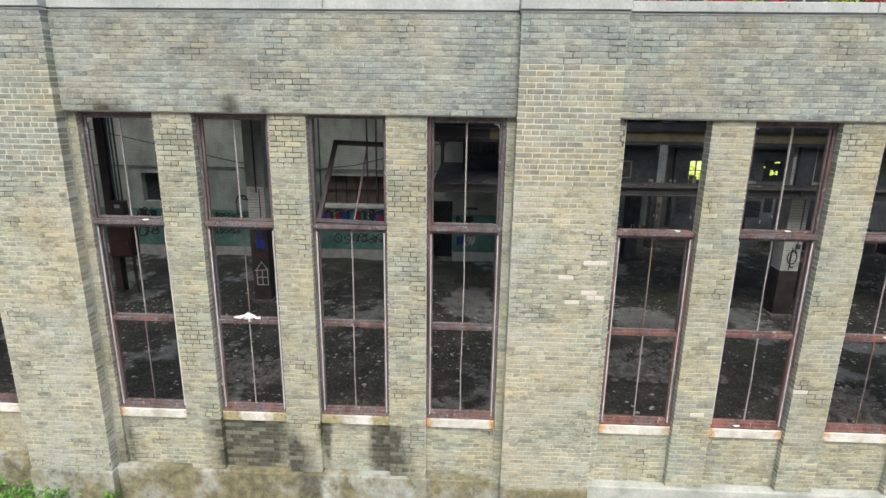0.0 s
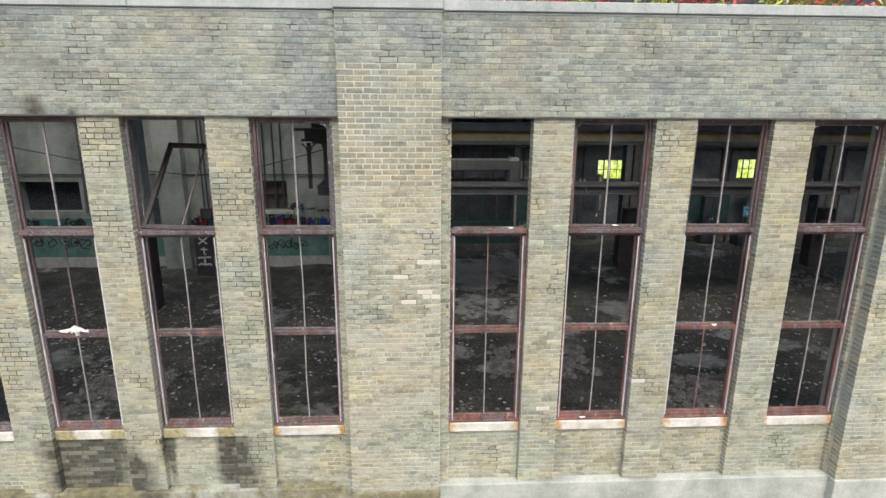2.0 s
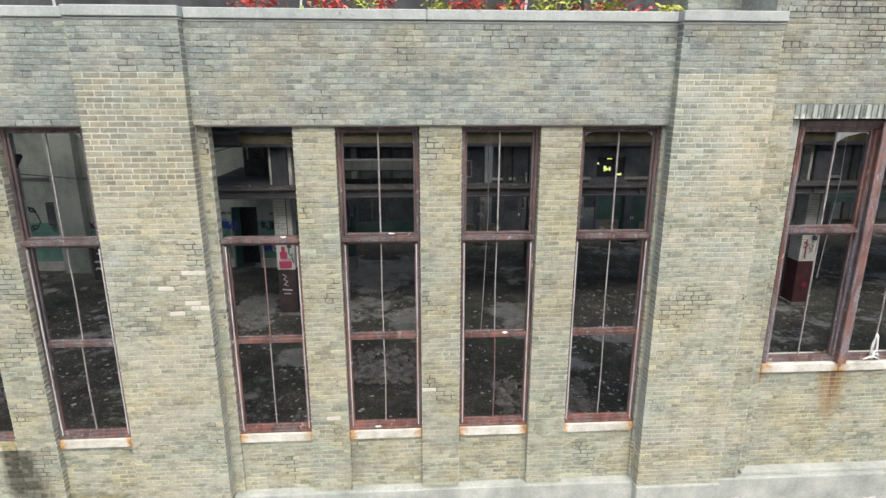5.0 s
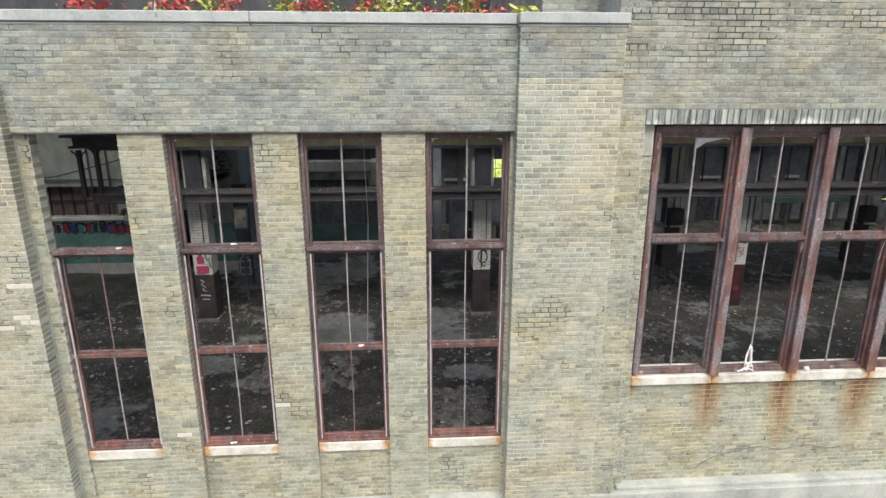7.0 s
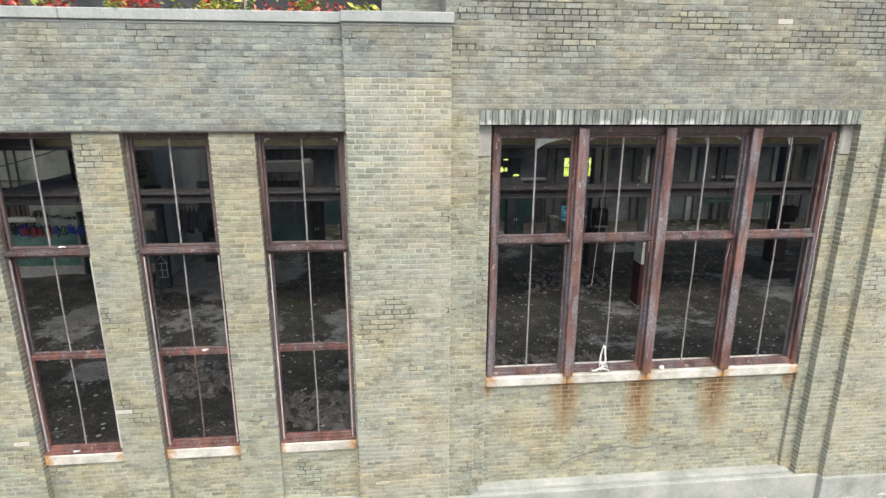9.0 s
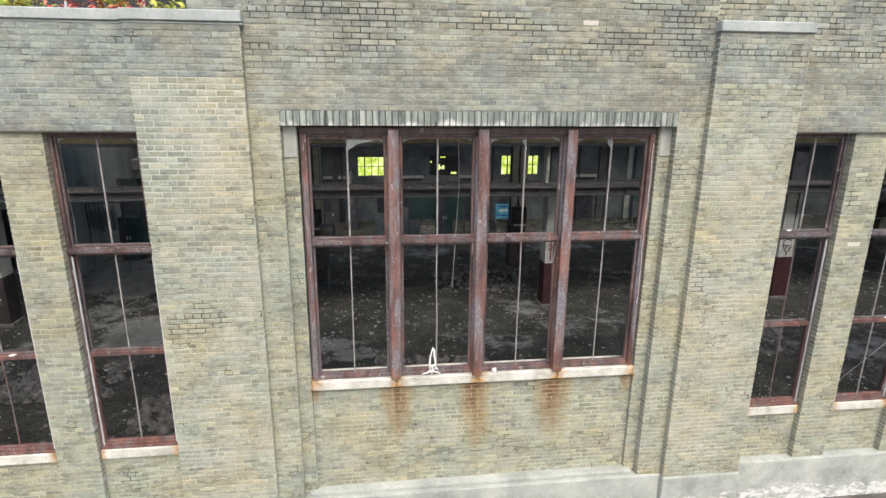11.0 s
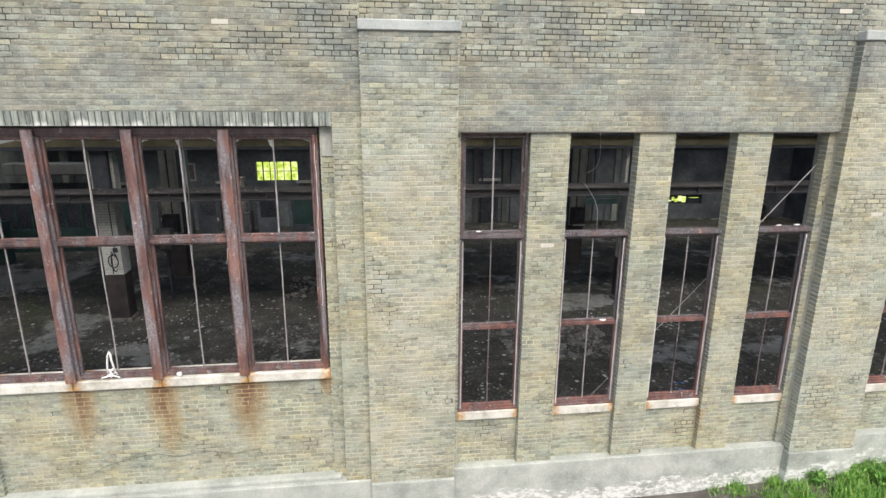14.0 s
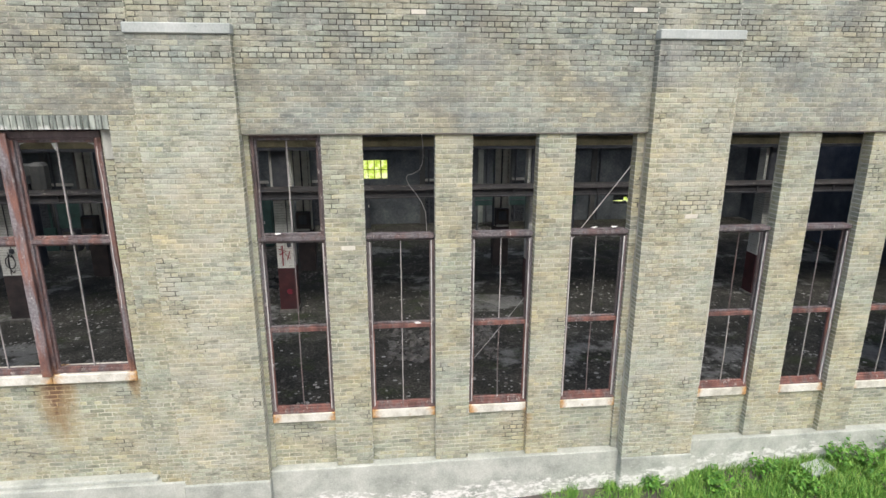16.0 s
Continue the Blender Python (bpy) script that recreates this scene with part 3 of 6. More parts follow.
for i, (a, b) in enumerate(PIERS):
    tall = i >= 3
    top = 7.30 if tall else TOP
    wall(f"wall_pier_{i + 1}_low", a, b, PIER_Y, BASE, 5.20, "wide buff brick pier with worn joints", brick_pier, single=(a, b, 3.9, 5.2) if 0 < i < 5 else None, pale=0.002, pale_at=OLD_PALE if i == 1 else ())
    wall(f"wall_pier_{i + 1}_mid", a, b, PIER_Y, 5.20, 6.67, "repointed buff brick pier with pale mortar joints", brick_mid if i < 2 else brick_pier, core=mortar_pale if i > 2 else mortar_white, single=(a, b, 5.2, 6.67) if 0 < i < 5 else None)
    wall(f"wall_pier_{i + 1}_top", a, b, PIER_Y + 0.003, 6.67, top, "grey weathered head of a brick pier", brick_tall if tall else brick_grey, core=mortar_tall if tall else mortar_dark, single=(a, b, 6.67, 7.3) if 0 < i < 5 else None)
    structure(f"plinth_pier_{i + 1}", boxes((a - 0.012, b + 0.012, PIER_Y - 0.035, 0.4, -0.6, BASE), bevel=0.012), concrete, "stained concrete plinth under a brick pier", "plinth")
    if tall:
        structure(f"pier_cap_{i + 1}", boxes((a - 0.02, b + 0.02, PIER_Y - 0.03, 0.2, 7.30, 7.43), bevel=0.012), coping_stone, "pale stone cap on a brick pier", "cap")
number = 0
RISE = {'west': (0.0, 0.1), 'third': (0.04, 0.07), 'fourth': (0.11, 0.17)}  # sill and plinth step up with the ground
for bay, wins in BAYS.items():
    e0, e1 = BAY_ENDS[bay]
    sill_up, base_up = RISE.get(bay, (0.0, 0.0))
    base, sill = BASE + base_up, SILL + sill_up
    upper = 9.6 if bay in ("third", "fourth") else TOP
    wall(f"wall_spandrel_{bay}", e0, e1, BAND_Y, HEAD + 0.012, upper, "weathered grey-buff brick wall over tall windows", brick_tall if upper > 8 else brick_grey, core=mortar_tall if upper > 8 else mortar_dark, back=0.26, single=(e0, e1, 6.1, 6.45) if bay != "west" else None, pale_at=TALL_PALE)
    structure(f"lintel_angle_{bay}", boxes((e0 + 0.03, e1 - 0.03, BAND_Y - 0.004, 0.25, HEAD - 0.004, HEAD + 0.012)), flashing, "dark steel angle carrying the brick over the windows", "lintel")
    edges = [e0] + [v for w in wins for v in w] + [e1]
    for a, b in zip(edges[::2], edges[1::2]):
        number += 1
        side = a == e0 or b == e1
        post = wall(f"wall_post_{number}", a, b, 0.05 if side else POST_Y, base, HEAD - 0.004, "narrow brick pier between tall windows", core=mortar_open if bay in ("west", "first") and not side else None, back=0.21, single=(a, b, 1.0, 6.0) if not side and bay != "west" else None, pale=0.003)
        for x, s in ((a, -1), (b, 1)):
            if e0 < x < e1:
                reveal(post, x, s, base, HEAD - 0.004, 0.184 if side else 0.174, 0.208, brick_buff)
    for a, b in wins:
        number += 1
        wall(f"wall_panel_{number}", a, b, PANEL_Y, base, sill, "recessed brick panel under a window sill", back=0.42)
        structure(f"sill_{number}", boxes((a + 0.004, b - 0.004, 0.055, 0.30, sill, sill + 0.145), bevel=0.012), sill_moss if bay == "first" and a in (wins[1][0], wins[2][0]) else sill_stone, "mossy yellow-stained stone sill" if bay == "first" and a in (wins[1][0], wins[2][0]) else "white stone sill with rust stains", "sill")
    structure(f"plinth_{bay}", boxes((e0, e1, -0.05, 0.4, -0.6, base - 0.004), bevel=0.012), concrete, "stained concrete plinth with flaking white paint", "plinth")

for i in (3, 4, 5):
    a, c = PIERS[i]
    wall(f"wall_upper_{i + 1}", a, c, BAND_Y, 7.30, 9.6, "weathered grey-buff brick wall above a pier", brick_tall, core=mortar_tall)

# the wide middle bay
wall("wall_centre_upper", 9.262, 15.12, -0.06, 6.305, 9.6, "weathered grey-buff brick wall over a wide window", brick_tall, core=mortar_tall, single=(9.3, 15.1, 6.3, 6.9), pale_at=TALL_PALE)
wall("wall_centre_side_west", 9.262, 9.62, -0.06, BASE, 6.305, "brick margin beside a wide window", single=(9.2, 9.7, 1, 6.3))
wall("wall_centre_side_east", 14.735, 15.12, -0.06, BASE, 6.305, "brick margin beside a wide window", single=(14.7, 15.2, 1, 6.3))
wall("wall_centre_jamb_west", 9.62, 9.80, 0.06, BASE, 6.12, "stepped brick jamb of a wide window")
wall("wall_centre_jamb_east", 14.56, 14.735, 0.06, BASE, 6.12, "stepped brick jamb of a wide window")
wall("wall_centre_panel", 9.80, 14.56, 0.12, 0.82, 2.45, "buff brick panel with rust runs below a wide window", single=(10.6, 12.6, 1.5, 2.45))
structure("plinth_centre", boxes((9.262, 15.12, -0.09, 0.42, -0.6, BASE), (9.7, 14.66, -0.02, 0.42, BASE, 0.82), bevel=0.012), concrete, "cracked concrete plinth with white patches", "plinth")
structure("sill_centre", boxes(*[(9.80 + i * 1.19 + 0.003, 9.80 + (i + 1) * 1.19 - 0.003, 0.045, 0.44, 2.45, 2.592) for i in range(4)], bevel=0.012), sill_long, "white stone sill in four lengths with rust stains", "sill")
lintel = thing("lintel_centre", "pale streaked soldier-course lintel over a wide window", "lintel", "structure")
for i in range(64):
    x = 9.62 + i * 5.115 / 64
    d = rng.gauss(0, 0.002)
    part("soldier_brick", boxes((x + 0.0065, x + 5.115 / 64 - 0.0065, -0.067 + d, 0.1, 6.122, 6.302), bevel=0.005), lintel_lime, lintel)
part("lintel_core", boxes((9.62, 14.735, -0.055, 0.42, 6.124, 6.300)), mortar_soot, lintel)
for a in (9.63, 14.57):
    structure(f"jamb_block_{'west' if a < 10 else 'east'}", boxes((a, a + 0.165, 0.045, 0.2, 5.72, 6.118), bevel=0.01), jamb_stone, "pale concrete block at the head of a jamb", "block")
wall("wall_front_west", -16.3, -13.0, BAND_Y, 0.75, TOP, "plain brick wall beyond the last window")
wall("wall_front_east", 30.2, 36.3, BAND_Y, 0.95, 9.6, "plain brick wall beyond the last pier", brick_tall, core=mortar_tall)
for a, b, z in ((-16.3, -13.0, 0.75), (30.2, 36.3, 0.95)):
    structure(f"plinth_front_{'west' if a < 0 else 'east'}", boxes((a, b, -0.05, 0.4, -0.6, z), bevel=0.012), concrete, "stained concrete plinth under a plain brick wall", "plinth")
# coping over the low western part
for i, (a, b) in enumerate([(-16.3, -13.0), (-13.0, -6.34), (-6.34, -5.04), (-5.04, -1.6), (-1.6, 0.765), (0.765, 2.06), (2.06, 4.9), (4.9, 7.98), (7.98, 9.29)]):
    y = -0.19 if b - a < 1.4 else -0.06
    structure(f"coping_{i + 1}", boxes((a + 0.003, b - 0.003, y, 0.5, TOP + 0.034, TOP + 0.155), (a + 0.003, b - 0.003, y + 0.025, 0.5, TOP, TOP + 0.028), bevel=0.01), coping_stone, "grey weathered coping stones on a parapet", "coping")
wall("wall_upper_return", 8.45, 9.262, 0.75, 7.0, 9.6, "brick corner of the taller building part", brick_grey, core=mortar_dark, back=6.0)
structure("wall_upper_side", boxes((9.2, 9.262, -0.05, 0.75, 7.4, 9.6)), mortar_dark, "side of the taller brick wall", "wall")

# ---- windows ----


def sash(bm, x0, x1, z0, z1, y, w=0.05, d=0.045):
    box(bm, x0, x0 + w, y, y + d, z0, z1, 0.006)
    box(bm, x1 - w, x1, y, y + d, z0, z1, 0.006)
    box(bm, x0 + w, x1 - w, y, y + d, z0, z0 + w * 1.1, 0.006)
    box(bm, x0 + w, x1 - w, y, y + d, z1 - w, z1, 0.006)
    return bm


glass, gt, gb = nodes("dusty_glass_shard")
gb.inputs["Transmission Weight"].default_value = 0.55
gb.inputs["Roughness"].default_value = 0.35
gt.links.new(ramp(gt, noise_at(gt, 14, 4), [(0.35, (0.40, 0.44, 0.43)), (0.65, (0.66, 0.70, 0.68))]), gb.inputs["Base Color"])


def shard(parent, pts, y):
    bm = bmesh.new()
    f = [bm.verts.new((x, y, z)) for x, z in pts]
    g = [bm.verts.new((x, y + 0.004, z)) for x, z in pts]
    bm.faces.new(f)
    bm.faces.new(g[::-1])
    for i in range(len(pts)):
        j = (i + 1) % len(pts)
        bm.faces.new((f[j], f[i], g[i], g[j]))
    part("glass_shard", bm, glass, parent, "dusty remnant of broken glass")


def tall_window(i, x0, x1, top="whole", drop=0.0, sill=SILL):
    z0, z1, y = sill + 0.149, HEAD - 0.006, 0.10
    tr, meet = 4.50, 3.12 + drop
    wood = paint_plum if x0 > 16 or x0 < 0.5 else paint_red
    lower = paint_red if x0 < 0.5 else paint_low
    win = thing(f"window_{i}", {"whole": "tall rusty-red window frame, all glass gone", "none": "tall rusty-red window frame with its top sash missing", "hung": "tall red window frame with its top sash tipped inwards"}[top], "window", "structure", ((x0 + x1) / 2, y, z0), "tall facade windows")
    cx = (x0 + x1) / 2
    loc = lambda bm: (bmesh.ops.translate(bm, verts=bm.verts, vec=(-cx, -y, -z0)), bm)[1]
    f = 0.046
    for a in (x0 + 0.004, x1 - f - 0.004):
        part("jamb", loc(boxes((a, a + f, y, y + 0.125, z0, tr if top == "none" else z1), bevel=0.006)), wood, win)
    if top != "none":
        part("head", loc(boxes((x0 + f + 0.004, x1 - f - 0.004, y, y + 0.125, z1 - 0.045, z1), bevel=0.006)), paint_grey, win)
    part("transom", loc(boxes((x0 + 0.008, x1 - 0.008, y - 0.03, y + 0.135, tr + 0.03, tr + 0.085), (x0 + f, x1 - f, y - 0.005, y + 0.125, tr + 0.085, tr + 0.10), (x0 + f, x1 - f, y + 0.01, y + 0.12, tr + 0.005, tr + 0.03), bevel=0.006)), wood, win)
    part("bottom_board", loc(boxes((x0 + f, x1 - f, y - 0.005, y + 0.12, z0, z0 + 0.08), (x0 + 0.01, x1 - 0.01, y - 0.03, y + 0.13, z0, z0 + 0.03), bevel=0.006)), lower, win)
    a, b = x0 + f + 0.008, x1 - f - 0.008
    low = part("lower_sash", loc(sash(bmesh.new(), a, b, z0 + 0.08, meet, y + 0.02, 0.027)), lower, win)
    part("meeting_rail", loc(boxes((a, b, y + 0.015, y + 0.10, meet, meet + 0.038), bevel=0.006)), lower, win)
    mid = part("middle_sash", loc(sash(bmesh.new(), a, b, meet + 0.038, tr + 0.005, y + 0.06, 0.026)), wood, win)
    lean = rng.uniform(-0.014, 0.014)
    part("muntin", loc(tube(bmesh.new(), [(cx, y + 0.04, z0 + 0.09), (cx + lean, y + 0.04, (z0 + meet) / 2), (cx, y + 0.04, meet)], 0.0115, 4)), wood if rng.random() < 0.6 else muntin_grey, low)
    part("muntin", loc(tube(bmesh.new(), [(cx, y + 0.08, meet + 0.04), (cx - lean * 0.7, y + 0.08, (tr + meet) / 2), (cx, y + 0.08, tr - 0.005)], 0.0115, 4)), muntin_grey if rng.random() < 0.6 else wood, mid)
    for s in (-1, 1):
        xx = (x1 - f - 0.016) if s > 0 else (x0 + f + 0.002)
        part("sash_track", loc(boxes((xx, xx + 0.014, y - 0.012, y + 0.012, z0 + 0.05, tr - 0.02))), track_metal, win, "pale metal sash track")
    if top == "whole":
        up = part("upper_sash", loc(sash(bmesh.new(), x0 + f + 0.005, x1 - f - 0.005, tr + 0.102, z1 - 0.047, y + 0.03, 0.032)), paint_grey if rng.random() < 0.6 else wood, win)
        part("muntin", loc(tube(bmesh.new(), [(cx, y + 0.05, tr + 0.105), (cx, y + 0.05, z1 - 0.05)], 0.014, 4)), muntin_grey, up)
        za, ya = z1 - 0.083, y + 0.045
        for s, xe in ((1, x0 + f + 0.041), (-1, x1 - f - 0.041)):
            if rng.random() < 0.35:
                q = rng.uniform(0.03, 0.07)
                shard_pts = [(xe - cx, za - z0), (xe - cx, za - z0 - q), (xe - cx + s * q * 0.5, za - z0 - q * 0.35), (xe - cx + s * q * rng.uniform(0.9, 1.6), za - z0)]
                shard(up, shard_pts if s < 0 else shard_pts[::-1], ya - y)
    if top == "hung":
        hung = part("loose_sash", loc(sash(bmesh.new(), x0 + 0.05, x1 + 0.02, tr + 0.09, z1 + 0.03, y + 0.03, 0.062, 0.055)), sash_black, win, "top sash tipped inwards off its catches")
        hung.matrix_basis = Matrix.Translation((0, 0.03, tr + 0.15 - z0)) @ pose(0, 0, 0, -46, 2, 0) @ Matrix.Translation((0, -0.03, -(tr + 0.15 - z0)))
        bar = part("loose_muntin", loc(tube(bmesh.new(), [(cx + 0.05, y + 0.05, tr + 0.13), (cx + 0.05, y + 0.05, z1)], 0.014, 4)), paint_grey, win)
        bar.matrix_basis = hung.matrix_basis
    return win


n = 0
NO_TOP = {("second", 0), ("third", 1), ("third", 2), ("third", 3), ("fourth", 0), ("fourth", 1), ("fourth", 2)}
for bay, wins in BAYS.items():
    for k, (a, b) in enumerate(wins):
        n += 1
        tall_window(n, a, b, "hung" if (bay, k) == ("first", 2) else "none" if (bay, k) in NO_TOP else "whole", rng.uniform(-0.01, 0.01), SILL + RISE.get(bay, (0, 0))[0])

# the wide window
wide = thing("window_wide", "wide rusty-red steel window in four lights, all glass gone", "window", "structure", (12.18, 0.1, 2.6))
P = lambda bm: (bmesh.ops.translate(bm, verts=bm.verts, vec=(-12.18, -0.1, -2.6)), bm)[1]
WX0, WX1, WZ0, WZ1 = 9.83, 14.53, 2.598, 6.10
POSTS = [10.99, 12.155, 13.34]
part("head", P(boxes((WX0, WX1, 0.08, 0.26, WZ1 - 0.09, WZ1), (WX0 + 0.05, WX1 - 0.05, 0.10, 0.26, WZ1 - 0.12, WZ1 - 0.09), bevel=0.008)), paint_grey, wide)
for a in (WX0, WX1 - 0.075):
    part("jamb", P(boxes((a, a + 0.075, 0.08, 0.26, WZ0, WZ1 - 0.09), (a + 0.02, a + 0.055, 0.065, 0.08, WZ0, WZ1 - 0.09), bevel=0.008)), paint_rusty, wide)
for x in POSTS:
    part("post", P(boxes((x - 0.068, x + 0.068, -0.005, 0.03, WZ0 - 0.004, WZ1 - 0.02), (x - 0.05, x + 0.05, 0.03, 0.09, WZ0, WZ1 - 0.1), (x - 0.085, x + 0.085, 0.09, 0.24, WZ0, WZ1 - 0.12), bevel=0.008)), paint_rusty, wide, "rusty steel post")
xs = [WX0 + 0.075] + [v for x in POSTS for v in (x - 0.085, x + 0.085)] + [WX1 - 0.075]
for a, b in zip(xs[::2], xs[1::2]):
    c, tr = (a + b) / 2, 4.54
    part("transom", P(boxes((a, b, 0.085, 0.24, tr + 0.02, tr + 0.075), (a, b, 0.11, 0.22, tr + 0.075, tr + 0.09), bevel=0.006)), paint_red, wide)
    up = part("upper_sash", P(sash(bmesh.new(), a + 0.004, b - 0.004, tr + 0.09, WZ1 - 0.12, 0.13, 0.034)), paint_red, wide)
    low = part("lower_sash", P(sash(bmesh.new(), a + 0.004, b - 0.004, WZ0 + 0.05, tr + 0.02, 0.13, 0.034)), paint_red, wide)
    part("bottom_board", P(boxes((a, b, 0.10, 0.26, WZ0, WZ0 + 0.055), bevel=0.006)), paint_red, wide)
    d = rng.uniform(-0.008, 0.008)
    part("muntin", P(tube(bmesh.new(), [(c, 0.15, tr + 0.1), (c, 0.15, WZ1 - 0.125)], 0.015, 4)), muntin_grey, up)
    part("muntin", P(tube(bmesh.new(), [(c, 0.15, WZ0 + 0.06), (c + d, 0.15, 3.4), (c - d, 0.15, 4.1), (c, 0.15, tr)], 0.012, 4)), muntin_grey, low)
    za = WZ1 - 0.162
    for s, xe in ((1, c + 0.01 if a < 10.5 else a + 0.046), (-1, b - 0.046)):
        q = 0.2 if (a < 10.5 and s > 0) else rng.uniform(0.03, 0.06)
        pts = [(xe - 12.18, za - 2.6), (xe - 12.18, za - 2.6 - q * 0.7), (xe - 12.18 + s * q * 0.6, za - 2.6 - q * 0.3), (xe - 12.18 + s * q * 1.9, za - 2.6)]
        shard(up, pts if s < 0 else pts[::-1], 0.05)
    if a > 12:
        # scraps of glass left beside the muntin
        q = 0.075 if a > 13 else 0.055
        shard(up, [(c - 12.18 - q * 0.9, za - 2.6), (c - 12.18 - q * 0.6, za - 2.6 - q * 0.9), (c - 12.18 - 0.012, za - 2.6 - q * 1.5), (c - 12.18 - 0.012, za - 2.6)], 0.05)

# ---- inside the hall ----
FLOOR, DATUM = 0.76, 0.92  # the dirt floor, and the level that the fittings were set out from
def painted_brick(name, tones):
    """Painted brickwork far off: courses as a faint relief and tone."""
    m, t, b = nodes(name)
    g = t.nodes.new("ShaderNodeNewGeometry")
    mp = t.nodes.new("ShaderNodeMapping")
    mp.inputs["Rotation"].default_value = (radians(90), 0, 0)
    t.links.new(g.outputs["Position"], mp.inputs[0])
    bt = node(t, "ShaderNodeTexBrick", Scale=1.0)
    bt.inputs["Brick Width"].default_value, bt.inputs["Row Height"].default_value, bt.inputs["Mortar Size"].default_value = 0.209, 0.0667, 0.007
    bt.inputs["Color1"].default_value, bt.inputs["Color2"].default_value, bt.inputs["Mortar"].default_value = (1, 1, 1, 1), (0.93, 0.93, 0.93, 1), (0.78, 0.78, 0.78, 1)
    t.links.new(mp.outputs[0], bt.inputs[0])
    col = ramp(t, noise_at(t, 1.1, 6, (1, 1, 0.6), 0.65), [(0.36, tones[0]), (0.5, tones[1]), (0.62, tones[2])])
    col = mix(t, 1.0, col, bt.outputs["Color"], "MULTIPLY")
    t.links.new(col, b.inputs["Base Color"])
    b.inputs["Roughness"].default_value = 0.75
    bump(t, b, bt.outputs["Fac"], 0.4, -0.006)
    return m


white_brick_paint = painted_brick("dirty_white_painted_brick", [(0.20, 0.232, 0.215), (0.305, 0.342, 0.315), (0.38, 0.412, 0.38)])
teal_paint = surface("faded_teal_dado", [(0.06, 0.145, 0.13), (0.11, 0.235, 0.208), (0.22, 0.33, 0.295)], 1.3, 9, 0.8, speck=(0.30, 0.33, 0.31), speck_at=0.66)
# Same teal darkened for things in the dim back of the hall.
teal_dim = surface("dimmed_teal_sheet", [(0.012, 0.03, 0.03), (0.025, 0.062, 0.058), (0.05, 0.09, 0.085)], 1.5, 14, 0.8)


# painted sky reflections on the wet concrete floor: x, y, half-widths
SHEEN_PATCHES = [(0.3, 7.6, 1.0, 1.9), (5.2, 6.2, 1.2, 1.6), (7.5, 6.5, 1.2, 1.5), (9.8, 5.3, 1.2, 0.55), (10.3, 4.7, 0.7, 0.5), (2.9, 11.0, 3.2, 2.4), (21.4, 7.4, 1.3, 0.7), (2.3, 4.5, 0.9, 0.6), (3.8, 3.7, 0.9, 0.6), (8.0, 3.9, 0.8, 0.5), (17.4, 13.4, 2.2, 1.0)]


def floor_material():
    """Bare concrete showing through black dirt; pale ellipses paint sky sheen on smooth damp patches."""
    m, t, b = nodes("dirt_concrete_and_sheen_floor")
    big, mid, small = noise_at(t, 0.42, 6, rough=0.62), noise_at(t, 2.6, 6, rough=0.7), noise_at(t, 22, 4)
    mask = math_node(t, "ADD", math_node(t, "MULTIPLY", big, 0.75), math_node(t, "MULTIPLY", mid, 0.25))
    dirt_col = ramp(t, small, [(0.35, (0.043, 0.043, 0.04)), (0.55, (0.105, 0.103, 0.094)), (0.72, (0.26, 0.255, 0.235))])
    dirt_col = mix(t, 0.9, dirt_col, ramp(t, noise_at(t, 1.3, 7, rough=0.7), [(0.38, (0.26, 0.268, 0.25)), (0.5, (0.52, 0.53, 0.49)), (0.62, (0.95, 0.955, 0.88))]), "MULTIPLY")
    bare = ramp(t, mid, [(0.35, (0.125, 0.13, 0.125)), (0.65, (0.28, 0.283, 0.27))])
    g = t.nodes.new("ShaderNodeNewGeometry")
    xyz = t.nodes.new("ShaderNodeSeparateXYZ")
    t.links.new(g.outputs["Position"], xyz.inputs[0])
    sheen = None
    for cx, cy, rx, ry in SHEEN_PATCHES:
        dx = math_node(t, "DIVIDE", math_node(t, "SUBTRACT", xyz.outputs[0], cx), rx)
        dy = math_node(t, "DIVIDE", math_node(t, "SUBTRACT", xyz.outputs[1], cy), ry)
        near = math_node(t, "SUBTRACT", 1.0, math_node(t, "ADD", math_node(t, "MULTIPLY", dx, dx), math_node(t, "MULTIPLY", dy, dy)), True)
        sheen = near if sheen is None else math_node(t, "MAXIMUM", sheen, near)
    mask = math_node(t, "ADD", mask, math_node(t, "MULTIPLY", ramp(t, sheen, [(0.0, (0, 0, 0)), (0.9, (1, 1, 1))]), 0.17))
    col = mix(t, ramp(t, mask, [(0.56, (0, 0, 0)), (0.60, (1, 1, 1))]), dirt_col, bare)
    moss = ramp(t, noise_at(t, 0.9, 6, rough=0.7), [(0.55, (0, 0, 0)), (0.64, (0.7, 0.7, 0.7))])
    col = mix(t, moss, col, ramp(t, small, [(0.35, (0.022, 0.03, 0.014)), (0.65, (0.085, 0.11, 0.05))]))
    t.links.new(col, b.inputs["Base Color"])
    t.links.new(ramp(t, mask, [(0.54, (0.9, 0.9, 0.9)), (0.62, (0.34, 0.34, 0.34))]), b.inputs["Roughness"])
    bump(t, b, math_node(t, "ADD", small, mid), 0.6, 0.03)
    return m


